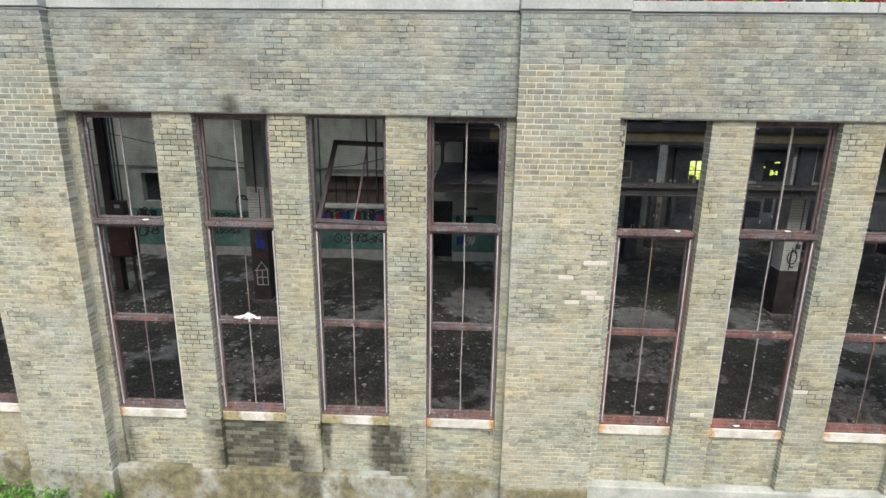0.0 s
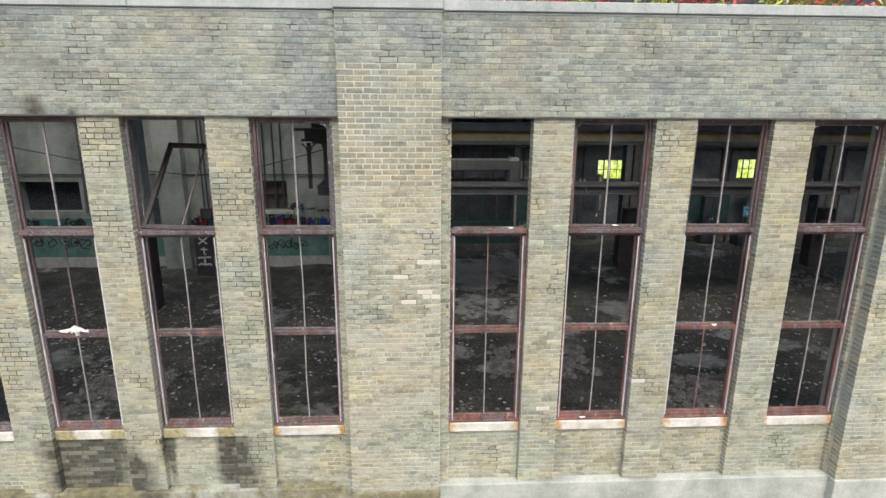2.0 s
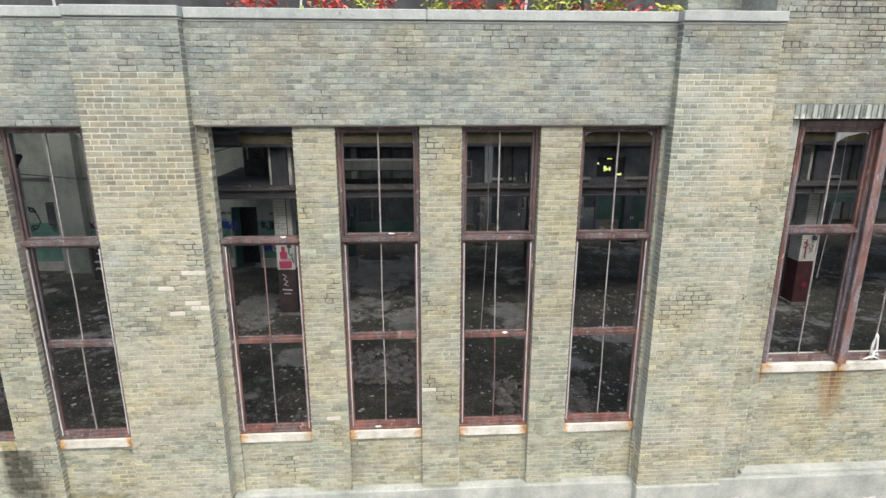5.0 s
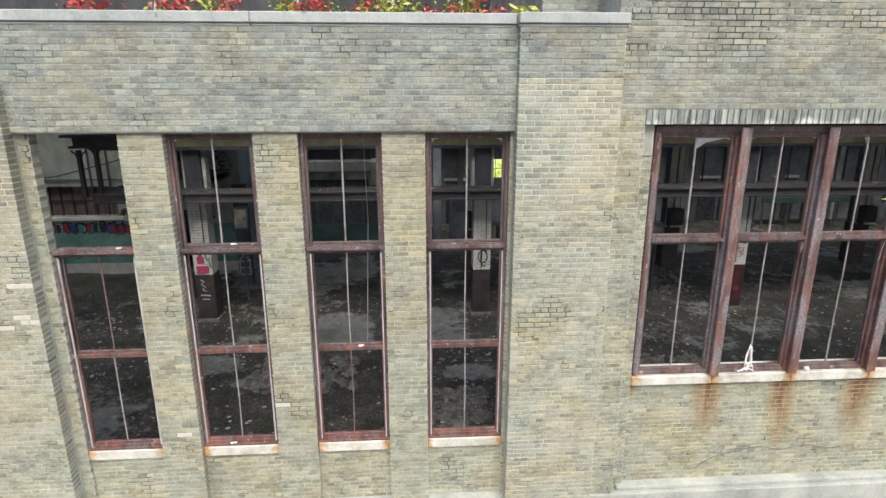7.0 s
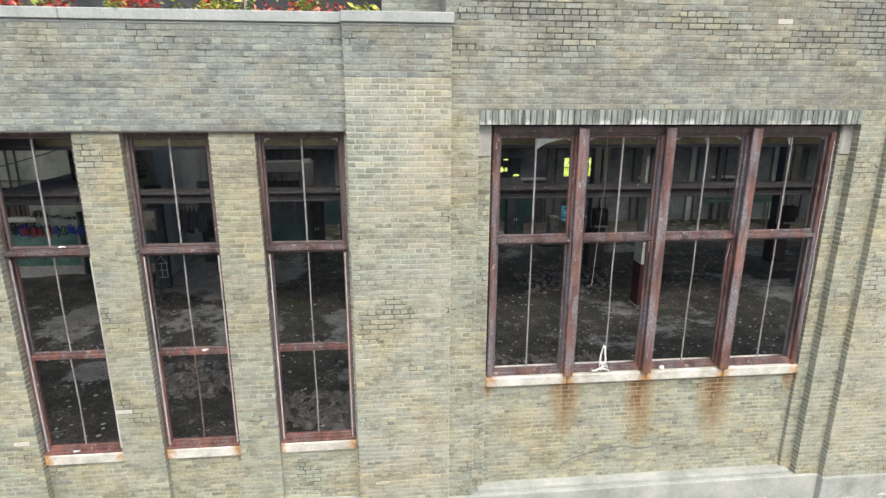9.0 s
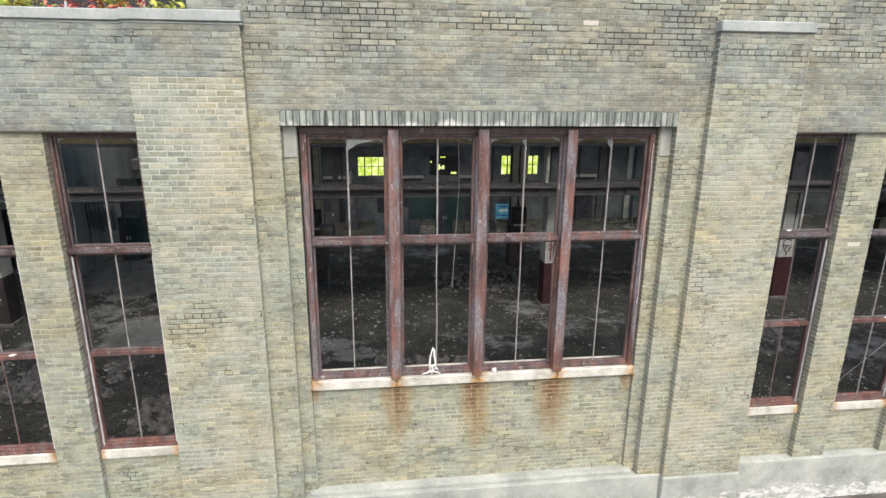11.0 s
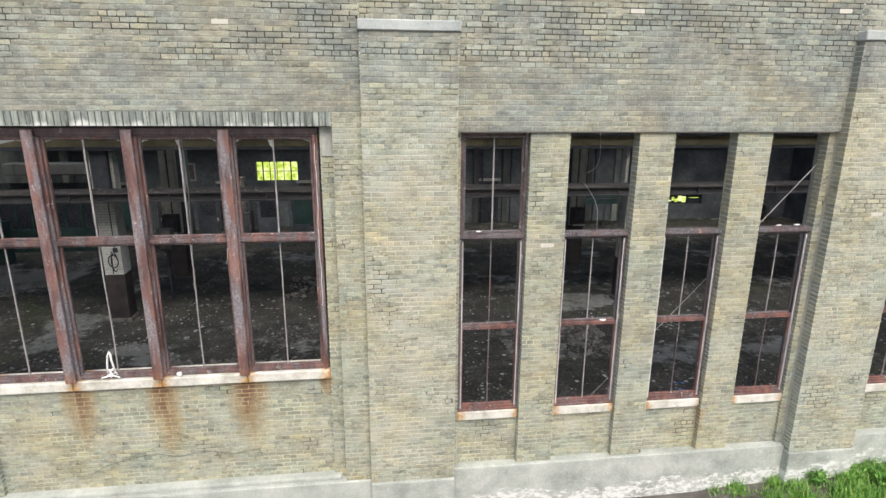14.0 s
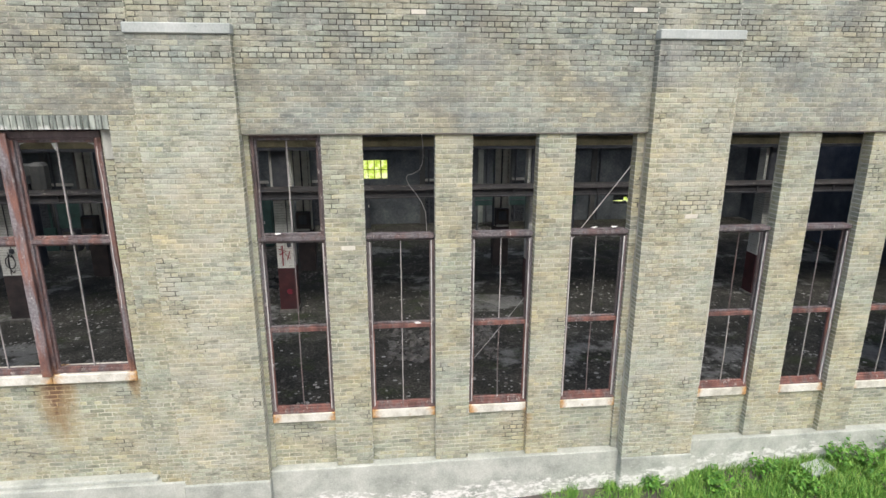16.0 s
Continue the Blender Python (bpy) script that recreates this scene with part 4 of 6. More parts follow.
dirt = floor_material()
# Back wall, steel and ceiling: the dim hall's blue cast is in the base colour.
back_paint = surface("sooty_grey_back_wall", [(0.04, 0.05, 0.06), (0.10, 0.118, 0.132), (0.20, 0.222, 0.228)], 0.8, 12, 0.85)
rubble_mat = surface("grey_rubble", [(0.06, 0.058, 0.052), (0.16, 0.155, 0.145), (0.30, 0.29, 0.27)], 5, 30, 0.9)
scrap_mat = surface("pale_plaster_scraps", [(0.30, 0.30, 0.29), (0.55, 0.55, 0.53)], 5, 30, 0.9)
steel_dark = surface("dark_hall_steel", [(0.026, 0.031, 0.042), (0.055, 0.062, 0.076), (0.10, 0.105, 0.112)], 3, 30, 0.7)
ceiling_mat = surface("dark_ceiling", [(0.036, 0.043, 0.058), (0.075, 0.088, 0.112), (0.13, 0.145, 0.168)], 1.5, 20, 0.9)
beam_paint = surface("dull_yellow_beam", [(0.11, 0.10, 0.06), (0.20, 0.18, 0.11), (0.28, 0.25, 0.16)], 2, 20, 0.8)
dim_red = surface("dim_red_steel", [(0.022, 0.013, 0.014), (0.042, 0.017, 0.019), (0.07, 0.028, 0.03)], 3, 30, 0.7)
red_dado = surface("dark_red_dado", [(0.03, 0.014, 0.016), (0.06, 0.02, 0.023), (0.10, 0.034, 0.036)], 3, 30, 0.6)
white_tile = surface("white_glazed_brick", [(0.40, 0.41, 0.39), (0.64, 0.65, 0.62), (0.74, 0.75, 0.71)], 3, 30, 0.55)
# Near-black for glass and boards, and for painted-in darkness of openings.
dark_void = surface("near_black_sheet", [(0.022, 0.026, 0.034), (0.05, 0.056, 0.066)], 2, 20, 0.3)
brown_panel = surface("brown_window_panel", [(0.06, 0.045, 0.04), (0.13, 0.095, 0.085), (0.18, 0.14, 0.125)], 3, 30, 0.7)
spray = {c: surface(f"{c}_spray_paint", [tuple(v * 0.75 for v in k), k], 8, 40, 0.6) for c, k in {"black": (0.025, 0.025, 0.03), "white": (0.62, 0.64, 0.66), "blue": (0.02, 0.05, 0.30), "red": (0.26, 0.03, 0.05), "pink": (0.50, 0.07, 0.15), "teal": (0.05, 0.20, 0.22), "orange": (0.36, 0.10, 0.04)}.items()}

structure("floor", boxes((-16, 36, 0.42, 19, FLOOR - 0.3, FLOOR)), dirt, "dark dirt floor strewn with rubble", "floor")
# Long gaps in the slab are out of view, added to let light in.
structure("ceiling", boxes((-16, 36, 0.42, 2.0, 6.75, 7.0), (-16, 1.0, 3.5, 5.4, 6.75, 7.0), (1.0, 36, 2.0, 2.3, 6.75, 7.0), (-16, 36, 5.4, 6.8, 6.75, 7.0), (-0.7, 36, 6.8, 10.2, 6.75, 7.0), (-16, 36, 10.2, 11.2, 6.75, 7.0), (-16, 36, 14.0, 19, 6.75, 7.0)), ceiling_mat, "dark ceiling slab, its unseen gaps added to light the hall", "ceiling")
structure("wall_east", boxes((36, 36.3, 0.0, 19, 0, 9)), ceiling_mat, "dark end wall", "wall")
structure("wall_west", boxes((-16.3, -16, 0.0, 19, 0, 7.2)), white_brick_paint, "dirty white end wall", "wall")


def wall_with_openings(name, x0, x1, y0, y1, z0, z1, holes, material, label):
    """A wall along x with rectangular openings (x0, x1, z0, z1), sorted by x."""
    cells, x = [], x0
    for a, b, c, d in holes:
        cells += [(x, a, y0, y1, z0, z1), (a, b, y0, y1, z0, c), (a, b, y0, y1, d, z1)]
        x = b
    cells.append((x, x1, y0, y1, z0, z1))
    return structure(name, boxes(*[c for c in cells if c[5] - c[4] > 0.01 and c[1] - c[0] > 0.01]), material, label, "wall")


BACK = 18.3
BACK_WINDOWS = [(7.2, 8.25, 5.5, 5.76), (10.05, 11.88, 2.85, 3.73), (13.27, 14.57, 2.86, 3.77), (16.6, 18.4, 2.87, 3.77), (29.35, 31.45, 1.5, 1.96)]
wall_with_openings("wall_back", -16, 36, BACK, BACK + 0.35, FLOOR, 6.75, BACK_WINDOWS, back_paint, "dark grey back wall with small high windows")
steel_bar = surface("dark_window_bar", [(0.02, 0.02, 0.02), (0.05, 0.045, 0.04)], 6)
GAPS = {2: [(0.05, 0.13, 0.58, 0.66), (0.50, 0.74, 0.80, 0.86), (0.36, 0.5, 0.26, 0.5), (0.5, 0.58, 0.3, 0.40), (0.6, 0.7, 0.28, 0.46), (1.0, 1.26, 0.06, 0.16)],
        4: [(0.0, 0.3, 0.14, 0.17), (0.3, 0.56, 0.12, 0.19), (0.58, 0.74, 0.16, 0.34), (0.74, 0.9, 0.08, 0.26), (0.9, 1.12, 0.12, 0.4), (1.12, 1.34, 0.06, 0.36), (1.5, 2.0, 0.28, 0.31)]}
for k, (a, b, c, d) in enumerate(BACK_WINDOWS):
    broken = k in GAPS
    w = thing(f"window_back_{k + 1}", "boarded window with bright gaps between broken boards" if broken else "small steel-barred window bright with foliage outside", "window", "structure", (a, BACK + 0.1, c))
    wide_, high = b - a, d - c
    if broken:
        # boards nailed across leave ragged gaps
        xs = sorted({0.0, wide_} | {v for g in GAPS[k] for v in g[:2]})
        for u, v in zip(xs, xs[1:]):
            z = 0.0
            for g in sorted((g for g in GAPS[k] if g[0] <= u and v <= g[1]), key=lambda g: g[2]):
                if g[2] > z:
                    part("board", boxes((u, v, 0.035, 0.06, z, g[2])), dark_void, w)
                z = max(z, g[3])
            if z < high:
                part("board", boxes((u, v, 0.035, 0.06, z, high)), dark_void, w)
        continue
    bars = 6
    for i in range(bars + 1):
        x = wide_ * i / bars
        r_ = 0.026 if i in (1, bars - 1) else 0.012
        part("bar", boxes((x - r_, x + r_, 0, 0.03, 0, high)), steel_bar, w)
    for z in (0.012, high / 2, high - 0.012):
        part("bar", boxes((0, wide_, 0.004, 0.026, z - 0.012, z + 0.012)), steel_bar, w)
# Backdrop gives off its own light: bright foliage, white sky above it.
out, ot, ob_ = nodes("glowing_foliage_backdrop")
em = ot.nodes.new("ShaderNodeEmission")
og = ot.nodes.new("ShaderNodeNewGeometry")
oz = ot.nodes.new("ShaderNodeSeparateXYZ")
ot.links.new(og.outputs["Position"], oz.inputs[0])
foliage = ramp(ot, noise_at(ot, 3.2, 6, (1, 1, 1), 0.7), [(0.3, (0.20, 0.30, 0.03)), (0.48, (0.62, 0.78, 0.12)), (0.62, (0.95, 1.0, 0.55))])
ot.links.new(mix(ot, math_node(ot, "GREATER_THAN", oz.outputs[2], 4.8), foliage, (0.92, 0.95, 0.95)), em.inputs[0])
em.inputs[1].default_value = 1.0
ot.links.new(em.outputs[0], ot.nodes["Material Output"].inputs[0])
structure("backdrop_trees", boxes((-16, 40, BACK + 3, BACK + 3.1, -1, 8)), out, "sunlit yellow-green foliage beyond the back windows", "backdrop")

# the nearer white wall behind the western bays
WEST = 10.95
wall_with_openings("wall_inner_west", -16, 1.15, WEST, WEST + 0.3, FLOOR, 6.75, [(-10.63, -8.85, 2.8, 3.74), (-4.48, -2.4, 2.84, 3.77), (-1.08, -0.27, FLOOR, 3.0)], white_brick_paint, "dirty white painted brick wall with openings")
structure("dado", boxes(*[(a, b, WEST - 0.012, WEST - 0.001, 1.3, 2.56) for a, b in ((-16, -1.15), (-0.25, 1.15))]), teal_paint, "faded teal painted dado", "dado")
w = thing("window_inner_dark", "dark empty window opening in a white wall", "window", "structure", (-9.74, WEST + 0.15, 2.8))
# Dark sheet stands in for the unlit space behind the opening.
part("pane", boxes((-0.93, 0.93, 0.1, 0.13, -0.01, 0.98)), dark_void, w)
w = thing("window_inner_brown", "brown boarded window with bars in a white wall", "window", "structure", (-3.44, WEST + 0.15, 2.84))
part("panel", boxes((-1.06, 1.06, 0.02, 0.05, -0.01, 0.95)), brown_panel, w)
for i in range(7):
    x = -1.05 + 2.1 * i / 6
    part("bar", boxes((x - 0.02, x + 0.02, -0.03, 0.018, 0.0, 0.93)), steel_bar, w)
part("bar", boxes((-1.05, 1.05, -0.035, 0.016, 0.44, 0.48)), steel_bar, w)
part("sill", boxes((-1.2, 1.2, -0.25, -0.02, -0.12, -0.02)), white_tile, w)
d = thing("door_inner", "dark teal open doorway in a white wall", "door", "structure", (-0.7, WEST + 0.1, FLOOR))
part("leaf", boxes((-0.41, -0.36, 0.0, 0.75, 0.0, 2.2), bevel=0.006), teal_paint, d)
# Near-black sheet painted in as the darkness beyond the door.
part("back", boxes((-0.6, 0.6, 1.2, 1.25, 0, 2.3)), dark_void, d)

bm = bmesh.new()
bank = [[bm.verts.new((-15.9 + 0.5 * i, y, FLOOR - 0.05 + h * (0.8 + 0.35 * noise.noise((i * 0.4, y, 1))))) for y, h in ((8.9, 0.0), (9.8, 0.16), (10.5, 0.28), (10.93, 0.32))] for i in range(35)]
for u, v in zip(bank, bank[1:]):
    for k in range(3):
        bm.faces.new((u[k], v[k], v[k + 1], u[k + 1]))
structure("dirt_bank", bm, dirt, "low bank of dirt against a painted wall", "dirt")
structure("skirting", boxes((-16, -1.1, WEST - 0.02, WEST - 0.001, FLOOR, 1.29), (-0.25, 1.15, WEST - 0.02, WEST - 0.001, FLOOR, 1.29)), scrap_mat, "dirty pale strip along the foot of a wall", "skirting")
structure("wall_inner_return", boxes((1.15, 1.4, WEST, BACK, FLOOR, 6.75)), white_brick_paint, "dirty white cross wall", "wall")

# columns of white brick with a red foot
COLUMNS = [-12.2, -5.33, 1.42, 8.58, 15.56, 22.48, 29.4]
CY = 7.1


foot_black = surface("blackened_column_foot", [(0.022, 0.02, 0.022), (0.045, 0.037, 0.038), (0.085, 0.06, 0.058)], 3, 30, 0.7)


def column(x, motif, y=None, sooty=True):
    c = thing("column", "square white-brick column with a dark red foot", "column", "structure", (x, (y or CY) + 0.22, DATUM), "columns in the hall")
    top = 1.9 if x < 0 else 1.12
    part("foot", boxes((-0.235, 0.235, -0.235, 0.235, FLOOR - DATUM, top), bevel=0.01), red_dado if x > 12 else foot_black, c, "dark painted foot")
    part("base", boxes((-0.28, 0.28, -0.28, 0.28, FLOOR - DATUM - 0.02, FLOOR - DATUM + 0.09), bevel=0.02), rubble_mat, c, "broken concrete base")
    core = part("shaft", boxes((-0.215, 0.215, -0.222, 0.222, top, 2.98)), mortar_dark, c)
    for r in range(28):
        z = 1.124 + r * COURSE
        if z < top:
            continue
        cuts = [-0.23, -0.015, 0.23] if r % 2 else [-0.23, -0.125, 0.09, 0.23]
        bm = bmesh.new()
        for a, b in zip(cuts, cuts[1:]):
            box(bm, a + 0.005, b - 0.005, -0.232, 0.232, z, z + COURSE - 0.011)
        part("brick_course", bm, white_tile, c)
    part("upper_shaft", boxes((-0.2, 0.2, -0.21, 0.19, 3.0, 5.8), bevel=0.01) if sooty else boxes((-0.26, 0.26, -0.21, 0.19, 3.0, 5.8), bevel=0.01), steel_dark if sooty else white_brick_paint, c, "upper shaft")
    if not sooty:
        part("riser", tube(bmesh.new(), [(0.02, -0.24, 5.8), (0.02, -0.24, 2.9)], 0.022, 6), steel_dark, c, "black riser pipe")
    for s in (-1, 1) if sooty else ():
        bm = bmesh.new()
        for r in range(36):
            box(bm, s * 0.235 - 0.045, s * 0.235 + 0.045, -0.1, 0.19, 3.22 + r * COURSE, 3.22 + r * COURSE + 0.055)
        part("brick_edge", bm, white_tile, c)
    tube_pts = [(0.1, -0.25, 3.0), (0.1, -0.25, 2.0), (0.1, -0.25, 1.75)]
    part("conduit", tube(bmesh.new(), tube_pts, 0.012), steel_dark, c)
    part("switch_box", boxes((0.06, 0.16, -0.29, -0.233, 1.72, 1.84), bevel=0.008), steel_dark, c)
    strokes(c, motif, -0.243)
    return c


def strokes(parent, motif, y):
    """Sprayed lines: each is a colour, a thickness and points (x, z)."""
    for colour, r, pts in motif:
        bm = tube(bmesh.new(), [(x, y, z) for x, z in pts], r, 5)
        bmesh.ops.scale(bm, vec=(1, 0.15, 1), verts=bm.verts, space=Matrix.Translation((0, -y, 0)))
        part("sprayed_line", bm, spray[colour], parent, f"{colour} spray paint")


loop = lambda cx, cz, rx, rz, a0=0, a1=360, k=10: [(cx + rx * math.cos(radians(a0 + (a1 - a0) * i / k)), cz + rz * math.sin(radians(a0 + (a1 - a0) * i / k))) for i in range(k + 1)]
house_lines = lambda c, x, z, s: [(c, 0.014, [(x - 0.1 * s, z), (x - 0.1 * s, z + 0.3 * s), (x, z + 0.45 * s), (x + 0.1 * s, z + 0.3 * s), (x + 0.1 * s, z), (x - 0.1 * s, z)]), (c, 0.012, [(x, z), (x, z + 0.3 * s)]), (c, 0.012, [(x - 0.1 * s, z + 0.15 * s), (x + 0.1 * s, z + 0.15 * s)]), (c, 0.012, [(x - 0.14 * s, z + 0.28 * s), (x + 0.12 * s, z + 0.3 * s)])]
MOTIFS = {
    1: [("blue", 0.045, [(0.02, 2.0), (0.02, 1.72)]), ("blue", 0.09, [(0.02, 1.75), (0.02, 1.66)]), ("blue", 0.13, [(0.02, 1.62), (0.02, 1.4)]), ("red", 0.012, loop(0.06, 1.2, 0.07, 0.06, k=7)), ("red", 0.012, [(-0.1, 1.24), (-0.04, 1.16)])] + house_lines("white", 0.03, 0.36, 1.45),
    2: [("pink", 0.05, [(-0.05, 1.75), (-0.05, 1.6)]), ("pink", 0.1, [(-0.05, 1.6), (-0.05, 1.42)]), ("pink", 0.17, [(-0.02, 1.36), (-0.02, 1.17)]), ("teal", 0.02, loop(0.14, 1.62, 0.05, 0.12, 60, 330, 7)), ("teal", 0.02, [(0.16, 1.48), (0.2, 1.3)]), ("white", 0.013, [(-0.1, 1.0), (-0.02, 0.94), (-0.09, 0.86), (0.01, 0.8), (-0.08, 0.72), (0.02, 0.68)]), ("white", 0.02, [(-0.13, 0.58), (0.12, 0.56)]), ("white", 0.014, [(-0.1, 0.47), (0.08, 0.46)])],
    3: [("black", 0.016, loop(0.02, 1.48, 0.12, 0.17)), ("black", 0.018, loop(0.05, 1.45, 0.08, 0.24, 20, 300)), ("black", 0.014, [(0.0, 1.75), (-0.02, 1.15)])],
    4: [("red", 0.02, [(-0.08, 1.75), (-0.08, 1.2)]), ("red", 0.018, [(-0.16, 1.66), (0.02, 1.6), (-0.16, 1.5)]), ("red", 0.016, [(0.04, 1.35), (0.12, 1.6), (0.12, 1.38), (0.0, 1.52)]), ("red", 0.05, loop(0.05, 0.45, 0.04, 0.04, k=6))],
    5: [("black", 0.012, loop(0.0, 1.55, 0.13, 0.1, 20, 300, 9)), ("black", 0.014, [(-0.14, 1.5), (-0.05, 1.3), (0.02, 1.48), (0.09, 1.28), (0.14, 1.5)]), ("black", 0.012, loop(0.02, 1.38, 0.07, 0.11, 100, 380, 8)), ("black", 0.016, [(0.02, 1.28), (0.0, 1.17)])],
}
def pilaster_pair(x, y):
    p = thing("far_column", "tall column of pale brick strips on a dark red foot", "column", "structure", (x, y, FLOOR), "far columns")
    part("core", boxes((-0.25, 0.25, 0.05, 0.42, 1.45, 6.0)), steel_dark, p)
    part("foot", boxes((-0.27, 0.27, 0.0, 0.45, 0, 1.45), bevel=0.01), foot_black, p, "blackened foot")
    for a, w in ((-0.155, 0.19), (0.09, 0.17), (0.225, 0.05)):
        bm = bmesh.new()
        for r in range(66):
            d = 0.008 if r % 2 else 0.0
            box(bm, a - w / 2 - d, a + w / 2, -0.02, 0.05, 1.46 + r * COURSE, 1.46 + r * COURSE + 0.058)
        box(bm, a - w / 2, a + w / 2 - 0.01, -0.012, 0.05, 1.455, 6.0)
        part("strip", bm, white_tile, p, "pale glazed brick strip")
    cab = part("switch_cabinet", boxes((-0.26, 0.2, -0.32, -0.021, 1.5, 2.1), bevel=0.012), foot_black, p, "black switch cabinet")
    part("cover", boxes((-0.16, 0.1, -0.335, -0.321, 1.72, 2.02), bevel=0.004), steel_dark, cab)
    part("tray", boxes((-0.24, 0.18, -0.36, -0.321, 1.5, 1.56), bevel=0.004), scrap_mat, cab, "dusty tray")


for k, x in enumerate(COLUMNS):
    column(x, MOTIFS.get(k, []), sooty=x > 0)
    if x > 2:
        pilaster_pair(8.85 + 6.72 * (k - 3), 11.0)
pil = thing("back_pilaster", "sooty grey pilaster near the back wall", "pilaster", "structure", (7.85, 15.4, FLOOR))
part("shaft", boxes((-0.16, 0.16, 0, 0.35, 0, 5.8)), back_paint, pil)
house_pier = thing("dark_pier", "dark steel pier with a white sprayed house outline", "pier", "structure", (1.62, 10.0, DATUM - 0.1))
part("shaft", boxes((-0.2, 0.2, 0, 0.2, FLOOR - DATUM + 0.1, 3.1), bevel=0.01), steel_dark, house_pier)
strokes(house_pier, house_lines("white", 0.0, 0.3, 1.5), -0.01)

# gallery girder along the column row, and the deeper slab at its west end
# Near-black base colour keeps the girder dim under the roof openings.
girder_black = surface("dimmed_girder", [(0.024, 0.026, 0.031), (0.044, 0.045, 0.051), (0.08, 0.072, 0.07)], 2.5, 30, 0.7)
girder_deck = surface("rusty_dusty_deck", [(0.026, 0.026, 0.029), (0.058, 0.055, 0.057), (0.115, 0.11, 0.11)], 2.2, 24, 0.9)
gal = thing("gallery", "dark steel gallery with rubble along its edge", "gallery", "structure", (0, 0, 0))
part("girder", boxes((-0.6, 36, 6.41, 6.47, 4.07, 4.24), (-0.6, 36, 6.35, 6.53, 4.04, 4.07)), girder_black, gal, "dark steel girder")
part("slab_edge", boxes((-0.66, -0.5, 6.53, 10.93, 4.02, 4.24)), girder_black, gal, "dark slab edge")
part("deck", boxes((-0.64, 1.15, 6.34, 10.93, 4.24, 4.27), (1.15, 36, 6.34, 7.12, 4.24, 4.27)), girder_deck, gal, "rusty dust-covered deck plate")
part("soffit", boxes((-0.5, 1.15, 6.53, 10.93, 4.05, 4.1)), girder_black, gal, "dark soffit")
for i in range(16):
    x = 1.4 + 2.25 * i
    part("stiffener", boxes((x - 0.02, x + 0.02, 6.36, 6.41, 4.07, 4.24)), girder_black, gal)
for x in (-0.8, -0.42):
    f = thing("steel_frame", "slim dark steel post with curved knee braces on the gallery", "frame", "structure", (x, 6.42, 4.27 if x > -0.6 else 4.2))
    part("post", boxes((-0.04, 0.04, -0.05, 0.05, 0, 1.08)), girder_black, f)
    for s in (-1, 1):
        part("brace", tube(bmesh.new(), [(s * 0.03, 0, 0.86), (s * 0.07, 0, 0.98), (s * 0.16, 0, 1.06)], 0.022, 4), girder_black, f)
head_ = thing("hanging_beam", "blackened beam head carried on slim posts", "beam", "structure", (-0.2, 6.42, 5.32))
part("plate", boxes((-0.75, 0.9, -0.12, 0.12, 0.0, 0.05), (-0.68, 0.9, -0.04, 0.04, 0.05, 0.24), (-0.9, 0.9, -0.14, 0.14, 0.24, 0.3)), girder_black, head_)
cabin = thing("crane_cabin", "dark steel cabin with empty windows on the gallery", "cabin", "structure", (0.55, 8.9, 4.27))
part("side", boxes((-0.5, 0.5, 0, 0.06, 0.0, 0.45), (-0.5, 0.5, 0, 0.06, 1.05, 1.25), (-0.5, -0.42, 0, 0.06, 0.45, 1.05), (0.42, 0.5, 0, 0.06, 0.45, 1.05), (-0.05, 0.05, 0, 0.06, 0.45, 1.05)), steel_dark, cabin)
# Near-black sheet in place of the cabin's unlit inside.
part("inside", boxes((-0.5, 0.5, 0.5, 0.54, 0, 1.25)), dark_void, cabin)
beam = thing("roof_beam", "dull yellow-topped dark steel beam across the hall", "beam", "structure")
part("web", boxes((-0.95, 36, 7.0, 7.12, 5.30, 5.56)), beam_paint, beam)
part("flange", boxes((-0.8, 36, 6.85, 7.25, 5.56, 5.75), (-0.8, 36, 6.9, 7.2, 5.22, 5.30)), steel_dark, beam)
for x in (-3.0, 5.0, 12.2, 19.3, 26.5):
    b = thing("cross_beam", "dark roof beam", "beam", "structure")
    part("web", boxes((x - 0.12, x + 0.12, 0.45, 18.2, 6.2, 6.75)), steel_dark, b)

# rubble on the floor and along the gallery edge
def scatter(name, count, area, size, material, label, flat=0.5, seed=1, clumps=0):
    r = random.Random(seed)
    verts, faces = [], []
    hubs = [(r.uniform(area[0], area[1]), r.uniform(area[2], area[3]), r.uniform(0.15, 0.7)) for _ in range(clumps)]
    for _ in range(count):
        x, y, z = r.uniform(area[0], area[1]), r.uniform(area[2], area[3]), area[4]
        if hubs and r.random() < 0.8:
            hx, hy, hs = r.choice(hubs)
            x, y = min(area[1], max(area[0], r.gauss(hx, hs * 1.4))), min(area[3], max(area[2], r.gauss(hy, hs)))
        s = size * r.uniform(0.3, 1.0) ** 1.5
        a = r.uniform(0, 6.28)
        k = r.choice((4, 5, 6))
        o = len(verts)
        ring = [(math.cos(a + 6.283 * i / k) * s * r.uniform(0.6, 1.2), math.sin(a + 6.283 * i / k) * s * r.uniform(0.6, 1.2)) for i in range(k)]
        h = s * flat * r.uniform(0.3, 1.2)
        verts += [(x + u, y + v, z - 0.01) for u, v in ring] + [(x + u * 0.6, y + v * 0.6, z + h * r.uniform(0.7, 1.1)) for u, v in ring]
        faces += [tuple(o + k + i for i in range(k))] + [(o + i, o + (i + 1) % k, o + k + (i + 1) % k, o + k + i) for i in range(k)]
    me = bpy.data.meshes.new(name)
    me.from_pydata(verts, [], faces)
    me.materials.append(material)
    return tagged(new(name, me), label, name.split("_")[0], kind="stuff")


